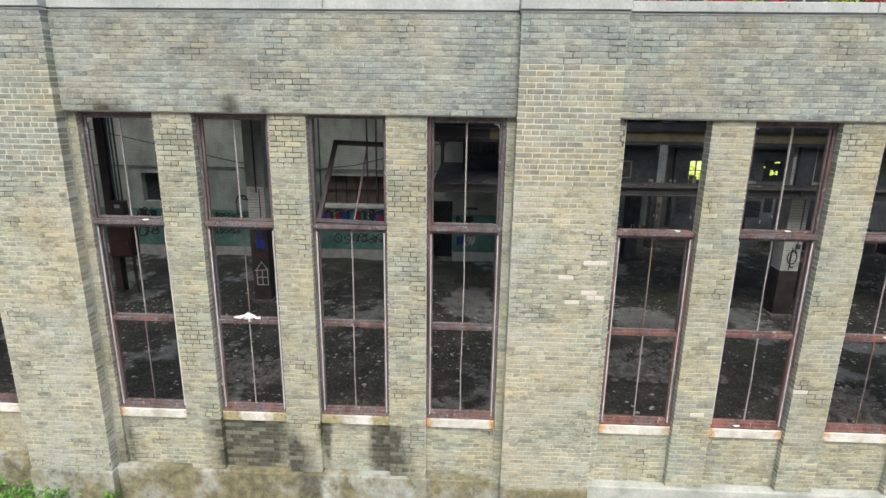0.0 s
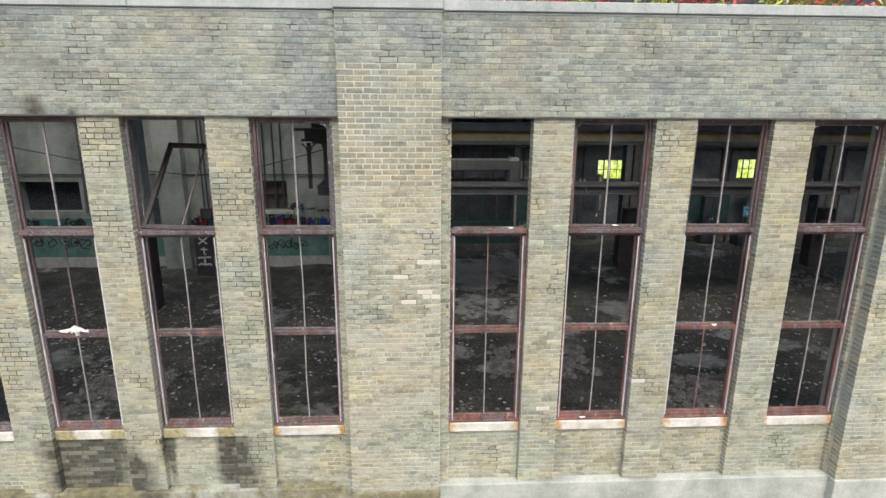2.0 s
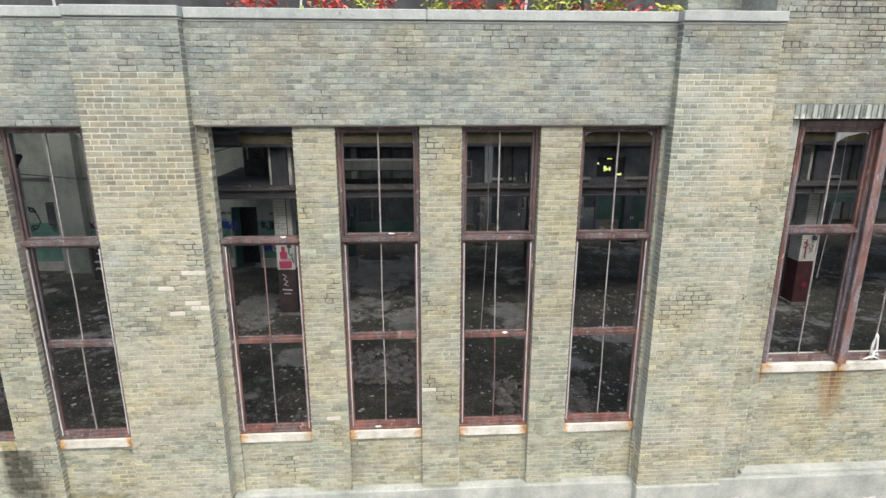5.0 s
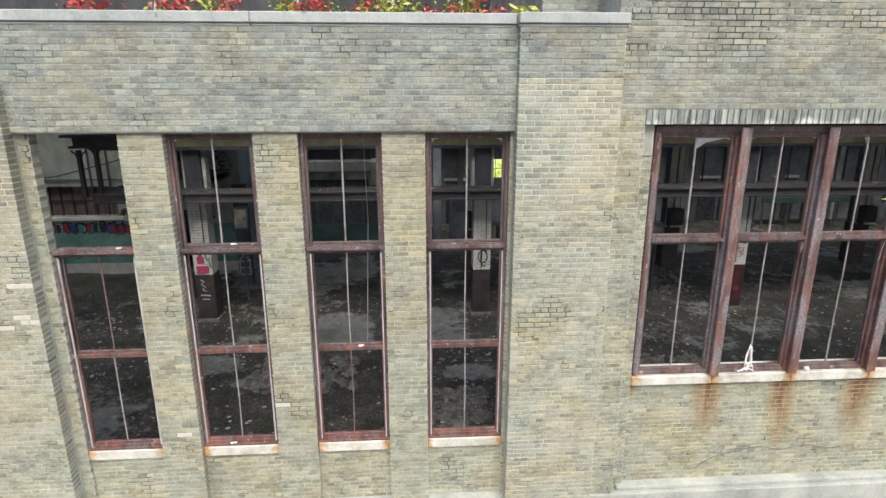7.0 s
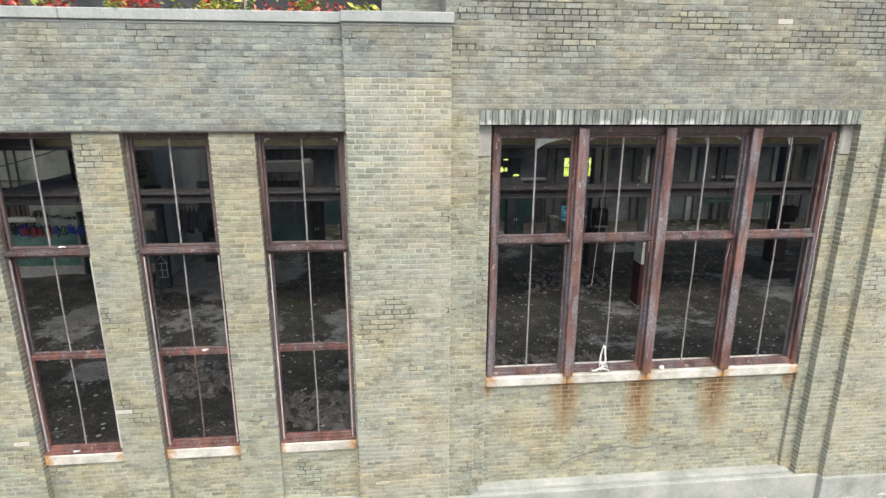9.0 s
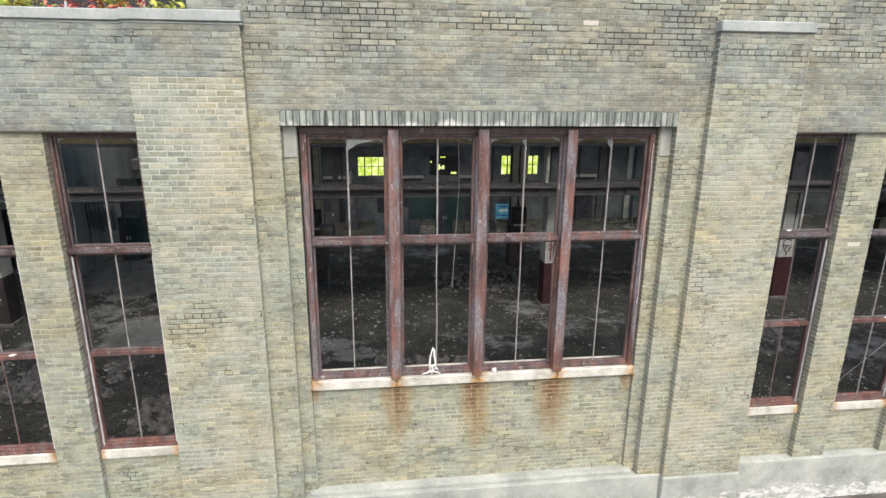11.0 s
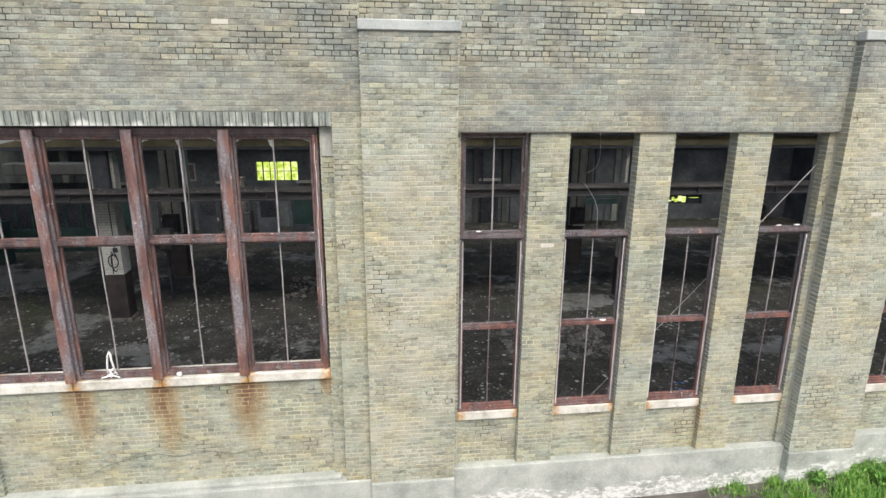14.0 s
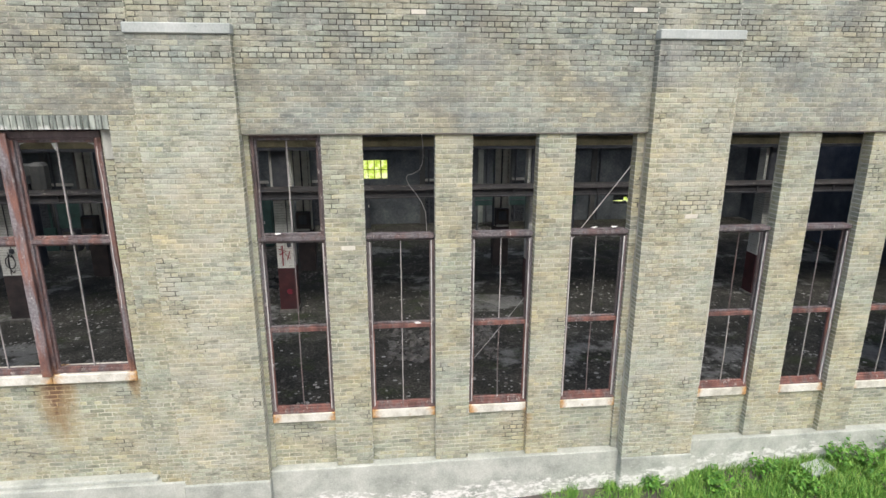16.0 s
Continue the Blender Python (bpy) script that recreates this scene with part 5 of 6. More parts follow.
scatter("rubble", 11000, (-14, 32, 0.5, 17.5, FLOOR), 0.06, rubble_mat, "grey stones and rubble over a dirt floor", 0.5, 3, 240)
scatter("scraps", 420, (-14, 32, 0.5, 16, FLOOR), 0.07, scrap_mat, "pale plaster scraps on a dirt floor", 0.15, 4, 60)
scatter("gallery_rubble", 380, (-0.4, 30, 6.42, 7.05, 4.27), 0.06, rubble_mat, "rubble along the gallery edge", 0.5, 5)

# clutter inside
for k, (x, y, z, a) in enumerate([(-4.0, 3.2, 0, 0.8), (4.4, 4.0, 0, 1.1), (7.2, 2.6, 0, 0.9), (11.9, 3.6, 0, 1.2), (19.6, 4.6, 0, 1.3), (25.6, 1.6, 0, 0.8), (14.0, 9.5, 0, 1.4)]):
    scatter("debris_heap", 260, (x - a, x + a, y - a * 0.7, y + a * 0.7, FLOOR), 0.14, rubble_mat, "heap of broken concrete and dirt on the floor", 0.7, 20 + k)
office = thing("office_partition", "dark teal glazed partition under a pale duct", "partition", "structure", (3.6, 14.6, FLOOR))
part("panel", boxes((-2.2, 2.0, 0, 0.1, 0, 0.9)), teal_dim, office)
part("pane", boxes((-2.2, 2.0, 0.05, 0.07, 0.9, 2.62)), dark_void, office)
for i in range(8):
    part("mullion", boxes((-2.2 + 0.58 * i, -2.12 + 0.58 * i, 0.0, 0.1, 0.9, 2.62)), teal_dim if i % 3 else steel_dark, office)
part("rail", boxes((-2.2, 2.0, -0.02, 0.1, 2.1, 2.2)), steel_dark, office)
duct_grey = surface("dusty_duct_sheet", [(0.045, 0.05, 0.05), (0.075, 0.08, 0.08), (0.11, 0.116, 0.114)], 1.5, 20, 0.6)
duct = thing("air_duct", "pale grey sheet-metal duct with a rounded drop at its end", "duct", "structure", (3.9, 14.2, 0))
bm = bmesh.new()
box(bm, -1.75, 1.45, 0, 0.5, 3.72, 4.14, 0.03)
part("run", bm, duct_grey, duct)
bm = bmesh.new()
box(bm, 1.3, 1.85, -0.02, 0.52, 3.1, 4.2, 0.12)
part("drop", bm, duct_grey, duct)
for i in range(4):
    part("seam", boxes((-1.4 + 0.75 * i, -1.36 + 0.75 * i, -0.012, 0.512, 3.71, 4.15)), steel_dark, duct)
frame_box = thing("wall_board", "framed grey notice board on the back wall", "board", "structure", (7.0, BACK - 0.06, 2.9))
part("frame", boxes((-0.5, 0.5, 0, 0.05, 0, 0.06), (-0.5, 0.5, 0, 0.05, 0.72, 0.78), (-0.5, -0.44, 0, 0.05, 0.06, 0.72), (0.44, 0.5, 0, 0.05, 0.06, 0.72)), scrap_mat, frame_box)
part("face", boxes((-0.44, 0.44, 0.02, 0.05, 0.06, 0.72)), rubble_mat, frame_box)
# strips, pipes and dark doorways along the back wall
for i in range(22):
    x = 2.2 + i * 1.37
    if any(a - 0.25 < x < b + 0.25 for a, b, c, d in BACK_WINDOWS):
        continue
    p = thing("back_strip", "pale brick strip on the back wall", "pilaster", "structure", (x, BACK, FLOOR), "strips on the back wall")
    part("strip", boxes((-0.12, 0.12, -0.16, -0.001, 0, 5.8)), white_brick_paint if i % 3 == 0 else duct_grey, p)
    part("riser", tube(bmesh.new(), [(0.3, -0.08, 0), (0.3, -0.08, 5.8)], 0.035, 6), steel_dark, p)
for z, m_ in ((4.35, duct_grey), (4.75, steel_dark), (2.6, duct_grey)):
    p = thing("back_pipe", "long pipe run along the back wall", "pipe", "structure", (0, BACK - 0.3, z))
    part("tube", tube(bmesh.new(), [(1.6, 0, 0), (34, 0, 0)], 0.06, 7), m_, p)
# Doorways are near-black leaves; their darkness is in the colour.
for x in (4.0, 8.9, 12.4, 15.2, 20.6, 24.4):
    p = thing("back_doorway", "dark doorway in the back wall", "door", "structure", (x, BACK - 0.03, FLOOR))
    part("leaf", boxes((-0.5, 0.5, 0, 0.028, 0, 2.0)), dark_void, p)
    part("lintel", boxes((-0.6, 0.6, -0.03, 0.028, 2.0, 2.12)), scrap_mat, p)
cyan = surface("cyan_sprayed_board", [(0.03, 0.12, 0.18), (0.06, 0.30, 0.42), (0.25, 0.5, 0.58)], 4, 30, 0.6)
board_ = thing("sprayed_board", "board sprayed cyan and blue leaning on a trestle", "board", at=(16.3, 16.3, FLOOR))
part("panel", boxes((-0.34, 0.34, 0, 0.03, 0.5, 1.15), bevel=0.005), cyan, board_)
for s_ in (-1, 1):
    part("leg", boxes((s_ * 0.3 - 0.03, s_ * 0.3 + 0.03, 0.031, 0.09, 0, 1.2)), steel_dark, board_)
strokes(board_, [("white", 0.05, [(-0.2, 0.85), (0.16, 0.88)]), ("blue", 0.03, [(-0.28, 0.66), (0.27, 0.64)]), ("blue", 0.03, [(-0.26, 1.05), (0.2, 1.02)])], -0.008)
# old cloths on a rail behind the column row
rail = thing("clothes_rail", "dark rail between two posts with hooks", "rail", at=(2.35, 11.3, FLOOR))
part("bar", tube(bmesh.new(), [(-0.55, 0, 2.34), (0.5, 0, 2.34)], 0.02, 6), steel_dark, rail)
for a in (-0.55, 0.5):
    part("post", tube(bmesh.new(), [(a, 0, 0), (a, 0, 2.34)], 0.022, 6), steel_dark, rail)
cloth_blue = surface("faded_blue_grey_cloth", [(0.10, 0.13, 0.17), (0.22, 0.26, 0.30), (0.34, 0.37, 0.39)], 6, 40, 0.9, stretch=(3, 1, 0.3))
cr = random.Random(17)
for k in range(6):
    c = thing("hanging_cloth", "limp faded blue-grey cloth hanging from a hook", "cloth", at=(1.92 + 0.135 * k, 11.26, FLOOR + 2.32), group="cloths on a rail")
    bm = bmesh.new()
    long_, rows = cr.uniform(0.62, 0.86), []
    for i in range(7):
        f = i / 6
        w = 0.02 + 0.055 * min(1.0, f * 3)
        rows.append([bm.verts.new((a * w + 0.012 * math.sin(f * 5 + k), 0.03 * math.cos(n_ * 1.9 + f * 2 + k), -0.06 - f * long_)) for n_, a in enumerate((-1, -0.5, 0, 0.5, 1))])
    for u, v in zip(rows, rows[1:]):
        for q in range(4):
            bm.faces.new((u[q], u[q + 1], v[q + 1], v[q]))
    bmesh.ops.solidify(bm, geom=bm.faces[:], thickness=0.006)
    part("drape", bm, cloth_blue, c, smooth=True)
    part("hook", tube(bmesh.new(), [(0, 0.04, 0.02), (0, 0.02, 0.045), (0, 0.0, 0.02), (0, 0, -0.07)], 0.008, 5), foot_black, c)
# machines, doors and cabinets standing in the dusk along the back
dusk = random.Random(31)
for k in range(26):
    x = 2.6 + k * 1.22 + dusk.uniform(-0.3, 0.3)
    y, h, w = dusk.uniform(12.2, 17.6), dusk.uniform(0.9, 2.5), dusk.uniform(0.25, 0.75)
    if x > 17.5:
        continue
    shape = dusk.choice(("locker", "door_leaf", "machine"))
    t_ = thing(shape, {"locker": "tall sooty steel locker near the back wall", "door_leaf": "teal door leaf leaning in the dusk", "machine": "derelict dark machine on the hall floor"}[shape], shape.split("_")[0], at=(x, y, FLOOR))
    skin = dusk.choice((teal_dim, steel_dark, back_paint, rubble_mat)) if shape != "machine" else steel_dark
    if shape == "locker":
        part("body", boxes((-w / 2, w / 2, 0, 0.45, 0.06, h), bevel=0.01), skin, t_)
        for s_, m_ in ((-1, steel_dark), (1, skin)):
            d_ = part("door", boxes((min(s_ * 0.01, s_ * (w / 2 - 0.03)), max(s_ * 0.01, s_ * (w / 2 - 0.03)), -0.02, -0.001, 0.1, h - 0.05), bevel=0.004), m_, t_)
            part("handle", boxes((s_ * 0.045 - 0.012, s_ * 0.045 + 0.012, -0.045, -0.021, h * 0.5, h * 0.5 + 0.12), bevel=0.004), track_metal, d_, "pale steel handle")
        part("plinth", boxes((-w / 2 + 0.02, w / 2 - 0.02, 0.03, 0.42, 0, 0.06)), steel_dark, t_)
    elif shape == "door_leaf":
        d_ = part("leaf", boxes((-0.42, 0.42, 0, 0.05, 0, 2.05), bevel=0.008), skin, t_)
        part("panel", boxes((-0.3, 0.3, -0.012, -0.001, 1.2, 1.85)), dark_void, d_, "dark glazed panel")
        part("handle", boxes((0.33, 0.37, -0.05, -0.001, 0.98, 1.1), bevel=0.005), track_metal, d_)
    else:
        part("bed", boxes((-w, w, 0, 0.6, 0, h * 0.4), bevel=0.03), skin, t_)
        part("head", boxes((-w * 0.4, w * 0.3, 0.1, 0.5, h * 0.4, h), bevel=0.04), rubble_mat, t_)
        part("arm", tube(bmesh.new(), [(w * 0.3, 0.3, h * 0.9), (w * 0.8, 0.25, h * 0.75), (w * 0.9, 0.2, h * 0.4)], 0.04, 6), skin, t_)
for k, (x, z) in enumerate([(2.05, 3.2), (9.4, 2.6), (13.9, 2.6)]):
    b = thing("switch_cabinet", "grey steel electrical cabinet on a post", "cabinet", at=(x, 8.6, FLOOR))
    part("post", boxes((-0.03, 0.03, -0.03, 0.03, 0, z - FLOOR - 0.3)), steel_dark, b)
    part("body", boxes((-0.2, 0.2, -0.12, 0.12, z - FLOOR - 0.3, z - FLOOR + 0.3), bevel=0.01), steel_dark, b)
    d_ = part("door", boxes((-0.16, 0.16, -0.135, -0.121, z - FLOOR - 0.26, z - FLOOR + 0.26), bevel=0.004), rubble_mat, b)
    part("handle", boxes((0.1, 0.13, -0.155, -0.136, z - FLOOR - 0.05, z - FLOOR + 0.05), bevel=0.004), steel_dark, d_)
for k, (x, w) in enumerate([(6.2, 0.9), (13.2, 2.2)]):
    p = thing("folding_screen", "faded teal sheet screen standing at the back", "screen", at=(x, 14.6, FLOOR))
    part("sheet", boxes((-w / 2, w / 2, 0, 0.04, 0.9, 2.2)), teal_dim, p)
    for s in (-1, 1):
        part("leg", boxes((s * w / 2 - 0.04, s * w / 2 + 0.04, -0.02, 0.06, 0, 2.2)), steel_dark, p)
bench = thing("teal_bench", "long faded teal steel bench front in the dusk", "bench", at=(24.55, 16.5, FLOOR))
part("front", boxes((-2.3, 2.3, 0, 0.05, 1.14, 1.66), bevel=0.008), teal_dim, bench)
part("rail", boxes((-2.32, 2.32, -0.03, 0.0, 1.36, 1.4)), steel_dark, bench)
for i in range(5):
    part("leg", boxes((-2.26 + 1.11 * i, -2.18 + 1.11 * i, 0.0, 0.05, 0, 1.14)), steel_dark, bench)
for k, (x, y, z0, z1) in enumerate([(5.95, 2.15, 2.2, 6.77), (12.12, 2.15, 3.2, 6.77)]):
    tagged(link("hanging_wire", tube(bmesh.new(), [(x, y, z1), (x + 0.05, y, (z0 + z1) / 2), (x - 0.04, y + 0.03, z0)], 0.008, 5), track_metal), "thin pale wire hanging from the roof", "wire")
tagged(link("hanging_wire", tube(bmesh.new(), [(18.88, 1.15, 6.76), (18.89, 1.15, 6.0), (18.91, 1.15, 5.8), (18.915, 1.15, 5.62), (18.9, 1.15, 5.5), (18.85, 1.15, 5.4), (18.74, 1.15, 5.335), (18.66, 1.15, 5.325), (18.636, 1.15, 5.26), (18.68, 1.15, 5.16), (18.79, 1.15, 5.02), (18.88, 1.15, 4.88), (18.95, 1.16, 4.7), (18.97, 1.18, 4.3)], 0.006, 5), track_metal), "pale flex hanging in a loop from the roof", "wire")
pipes = thing("switch_stand", "blackened stanchion with conduits, a switch box and a dark red cabinet", "switchgear", at=(-9.45, 7.6, FLOOR))
part("stanchion", boxes((-0.33, -0.12, 0.0, 0.05, 0, 6.0), (-0.25, -0.2, 0.05, 0.2, 0, 6.0), (-0.33, -0.12, 0.2, 0.25, 0, 6.0)), foot_black, pipes, "broad blackened steel stanchion")
for i in range(3):
    part("conduit", tube(bmesh.new(), [(0.1 * i - 0.02, 0.02, 6.0), (0.1 * i - 0.02, 0.02, 2.6)], 0.022, 6), steel_dark, pipes)
box_ = part("switch_box", boxes((-0.15, 0.26, -0.08, 0.12, 2.26, 2.66), bevel=0.015), foot_black, pipes, "black switch box")
part("cover", boxes((-0.02, 0.17, -0.095, -0.081, 2.36, 2.58), bevel=0.004), steel_dark, box_)
part("label_plate", boxes((0.0, 0.15, -0.1, -0.096, 2.48, 2.57)), scrap_mat, box_, "pale label plate")
cab_ = part("cabinet", boxes((-0.3, 0.34, -0.1, 0.3, 1.08, 1.92), bevel=0.012), dim_red, pipes, "dark red steel cabinet")
part("door", boxes((-0.26, 0.3, -0.118, -0.101, 1.12, 1.88), bevel=0.005), dim_red, cab_)
part("handle", boxes((0.22, 0.25, -0.14, -0.119, 1.44, 1.56), bevel=0.004), steel_dark, cab_)
for a in (-0.27, 0.27):
    part("leg", boxes((a - 0.03, a + 0.03, 0.02, 0.08, 0, 1.08)), foot_black, pipes)
pipes = thing("conduit_run", "black risers and a switch box on a white wall", "pipe", "structure", (-4.9, WEST - 0.12, DATUM))
for k, a in enumerate((-0.12, 0.0, 0.14, 0.3)):
    part("conduit", tube(bmesh.new(), [(a, 0.05, 5.8), (a, 0.05, 2.0 - 0.1 * (k % 2))], 0.024, 6), steel_dark, pipes)
box_ = part("switch_box", boxes((-0.24, 0.2, -0.06, 0.115, 1.62, 1.98), bevel=0.012), foot_black, pipes, "black switch box")
part("cover", boxes((-0.16, 0.12, -0.075, -0.061, 1.68, 1.92), bevel=0.004), steel_dark, box_)
box_ = thing("fuse_box", "black fuse box on a white wall", "fuse box", "structure", (-6.5, WEST, 2.5))
part("body", boxes((-0.18, 0.18, -0.16, -0.001, 0, 0.72), bevel=0.012), foot_black, box_)
part("lid", boxes((-0.14, 0.14, -0.175, -0.161, 0.05, 0.66), bevel=0.004), steel_dark, box_)
for i, x in enumerate((-3.05, -2.75, -2.5)):
    p = thing("conduit", "dark vertical conduit on a white wall", "pipe", at=(x, WEST - 0.06, DATUM))
    part("tube", tube(bmesh.new(), [(0, 0, 5.8), (0, 0, 2.0)], 0.03, 6), steel_dark, p)
post_ = thing("black_board", "black upright board with white sprayed marks", "board", "structure", (-4.88, 10.1, FLOOR))
part("panel", boxes((-0.27, 0.27, 0, 0.06, 0, 1.42), bevel=0.008), foot_black, post_)
strokes(post_, [("white", 0.03, [(-0.13, 1.36), (0.12, 1.16)]), ("white", 0.03, [(0.13, 1.36), (-0.14, 1.16)]), ("white", 0.028, [(0.0, 1.06), (0.0, 0.84), (0.06, 0.82)]), ("white", 0.026, [(-0.1, 0.99), (0.11, 0.98)]), ("white", 0.034, [(0.0, 0.74), (0.0, 0.48)]), ("white", 0.032, [(-0.2, 0.72), (0.2, 0.74)]), ("white", 0.032, [(-0.2, 0.47), (-0.14, 0.53), (0.0, 0.49), (0.15, 0.52), (0.2, 0.46)])], -0.006)
line = thing("wall_conduit", "thin horizontal conduit along a white wall", "pipe", at=(0, WEST - 0.04, 3.98))
part("tube", tube(bmesh.new(), [(-15, 0, 0), (-0.7, 0, 0)], 0.018, 5), steel_dark, line)
tagged(link("guy_wire", tube(bmesh.new(), [(-12.5, 9.5, 5.5), (-10.9, 9.5, 5.17), (-6.75, 9.5, 4.32), (-4.6, 9.5, 4.12), (-3.2, 9.5, 4.28), (-1.7, 9.5, 4.66), (0.18, 9.5, 5.2), (1.14, 9.5, 5.5)], 0.016, 5), steel_dark), "slack dark cable slung across the hall", "cable")
pil = thing("wall_pilaster", "white brick pilaster on a painted wall", "pilaster", "structure", (-5.9, WEST, FLOOR))
part("shaft", boxes((-0.4, 0.4, -0.35, 0, 0, 5.8)), white_brick_paint, pil)

# sprayed writing on the inner wall, as plain lines
grf = thing("wall_graffiti", "black, red and teal sprayed scrawls on a white wall", "graffiti", "structure", (0, WEST - 0.016, 0))
rg = random.Random(9)
marks = []


def scrawl(x0, x1, z0, z1, colours, thick, step, fill=0.0):
    """A row of tangled sprayed loops and hooks between x0 and x1 that spell nothing."""
    x = x0
    mid, high = (z0 + z1) / 2, (z1 - z0) / 2
    while x < x1:
        w, c = step * rg.uniform(0.75, 1.2), rg.choice(colours)
        if rg.random() < fill:
            marks.append((rg.choice(colours), w * 0.3, [(x + w * 0.5, z0 + high * 0.5), (x + w * 0.52, z1 - high * 0.5)]))
        turn, lean, a0 = rg.choice((-1, 1)), rg.uniform(-0.3, 0.3), rg.uniform(0, 360)
        pts = []
        for i in range(12):
            a = radians(a0 + turn * i * rg.uniform(38, 58))
            r = 1.0 - 0.055 * i
            z = mid + high * r * math.sin(a) * rg.uniform(0.7, 1.0)
            pts.append((x + w * (0.5 + 0.03 * i) + w * 0.5 * r * math.cos(a) + lean * (z - mid), z))
        marks.append((c, thick * rg.uniform(0.7, 1.1), pts))
        if rg.random() < 0.5:
            marks.append((c, thick * 0.7, [(x - w * 0.2, mid + high * rg.uniform(-0.8, 0.8)), (x + w * 0.4, mid + high * rg.uniform(-0.3, 0.3)), (x + w * 1.1, mid + high * rg.uniform(-0.9, 0.9))]))
        x += w * 0.85


scrawl(-6.0, -2.0, 2.2, 2.7, ("black", "black", "blue", "red", "teal", "black"), 0.032, 0.24, 0.95)
scrawl(-5.9, -2.0, 2.28, 2.66, ("black", "black", "white", "blue"), 0.018, 0.2)
scrawl(-2.8, -2.2, 2.2, 2.6, ("orange", "red", "black"), 0.036, 0.28, 0.9)
scrawl(-4.3, -2.0, 1.45, 1.9, ("black",), 0.02, 0.34)
scrawl(-10.9, -9.0, 2.2, 2.62, ("black", "black", "teal"), 0.034, 0.38, 0.3)
scrawl(-11.0, -8.9, 1.5, 2.05, ("black",), 0.022, 0.42)
scrawl(-8.3, -7.3, 2.28, 2.5, ("black",), 0.022, 0.22)
scrawl(-8.4, -7.6, 1.7, 1.95, ("black",), 0.02, 0.24)
scrawl(-1.85, -1.15, 2.2, 2.66, ("black", "teal", "blue", "black"), 0.026, 0.26, 0.4)
scrawl(-0.2, 0.35, 2.2, 2.6, ("black", "black", "teal"), 0.026, 0.24, 0.3)
scrawl(-0.15, 0.4, 1.45, 1.95, ("blue", "blue", "white"), 0.026, 0.2, 0.3)
scrawl(0.1, 0.5, 2.72, 2.82, ("black",), 0.014, 0.14)
scrawl(-1.5, -1.2, 2.76, 2.86, ("black",), 0.012, 0.12)
scrawl(-2.35, -2.0, 2.78, 3.1, ("black",), 0.024, 0.2)
scrawl(-1.85, -1.6, 2.82, 2.92, ("black",), 0.012, 0.1)
marks.append(("blue", 0.022, [(-1.95, 3.05), (-1.95, 2.75), (-1.87, 2.72)]))
for k in range(5):
    x = 0.72 + 0.05 * k
    marks.append(("black", 0.022, loop(x + 0.02 * k, 4.9 - 0.15 * k, 0.1, 0.07, rg.uniform(0, 180), rg.uniform(200, 330), 7)))
    marks.append(("black", 0.012, [(x + 0.15, 4.85 - 0.12 * k), (x + 0.3, 4.92 - 0.12 * k), (x + 0.28, 4.78 - 0.12 * k)]))
marks += [("black", 0.026, loop(-7.28, 2.82, 0.2, 0.24, 10, 190, 9)), ("black", 0.022, [(-7.48, 2.82), (-7.46, 2.45)]), ("black", 0.03, loop(-7.2, 2.98, 0.08, 0.06, k=7)), ("black", 0.022, [(-7.08, 2.84), (-7.0, 2.6), (-7.12, 2.4)]), ("black", 0.022, loop(-7.2, 2.42, 0.1, 0.07, k=7))]
strokes(grf, marks, 0.0)
down = thing("downpipe", "grey downpipe on a painted wall", "pipe", "structure", (-8.68, WEST - 0.06, DATUM + 0.1))
part("tube", tube(bmesh.new(), [(0.05, 0, 4.6), (0.05, 0, 3.2), (0, 0, 1.75), (0.15, -0.05, 1.68)], 0.045, 7), back_paint, down)
part("elbow", tube(bmesh.new(), [(0.05, 0, 4.55), (-0.12, -0.04, 4.7), (-0.2, -0.04, 4.95)], 0.05, 7), steel_dark, down)

# ---- outside: ground, grass, shrubs, roof growth ----
soil = surface("dark_gravelly_soil", [(0.05, 0.045, 0.04), (0.11, 0.10, 0.088), (0.18, 0.165, 0.15)], 3, 60, 0.95, relief=0.02)
ground_height = lambda x, y: 0.02 + 0.34 * max(0.0, min(1.0, (x - 20.5) / 4.5)) + 0.05 * noise.noise((x * 0.7, y * 0.7, 0)) + 0.12 * max(0.0, min(1.0, (-4.0 - x) / 3.0))
bm = bmesh.new()
gx = [-400, -120, -40, -20] + [-14 + i * 0.5 for i in range(100)] + [45, 70, 140, 400]
gy = [-400, -120, -40, -16] + [-8 + i * 0.4 for i in range(21)] + [0.3, 4, 20, 60, 400]
grid = [[bm.verts.new((x, y, ground_height(x, y) if y < 0.35 else -0.2)) for y in gy] for x in gx]
for i in range(len(gx) - 1):
    for j in range(len(gy) - 1):
        bm.faces.new((grid[i][j], grid[i + 1][j], grid[i + 1][j + 1], grid[i][j + 1]))
structure("ground", bm, soil, "dark gravelly soil at the foot of the wall", "ground")


def leaf_mat(name, a, b, c):
    m, t, bs = nodes(name)
    g = t.nodes.new("ShaderNodeNewGeometry")
    col = ramp(t, g.outputs["Random Per Island"], [(0.0, a), (0.5, b), (1.0, c)])
    t.links.new(col, bs.inputs["Base Color"])
    bs.inputs["Roughness"].default_value = 0.55
    bs.inputs["Transmission Weight"].default_value = 0.0
    return m


green = leaf_mat("fresh_green_leaf", (0.05, 0.16, 0.02), (0.10, 0.27, 0.035), (0.20, 0.38, 0.06))
lime = leaf_mat("yellow_green_leaf", (0.22, 0.34, 0.05), (0.42, 0.48, 0.08), (0.60, 0.55, 0.12))
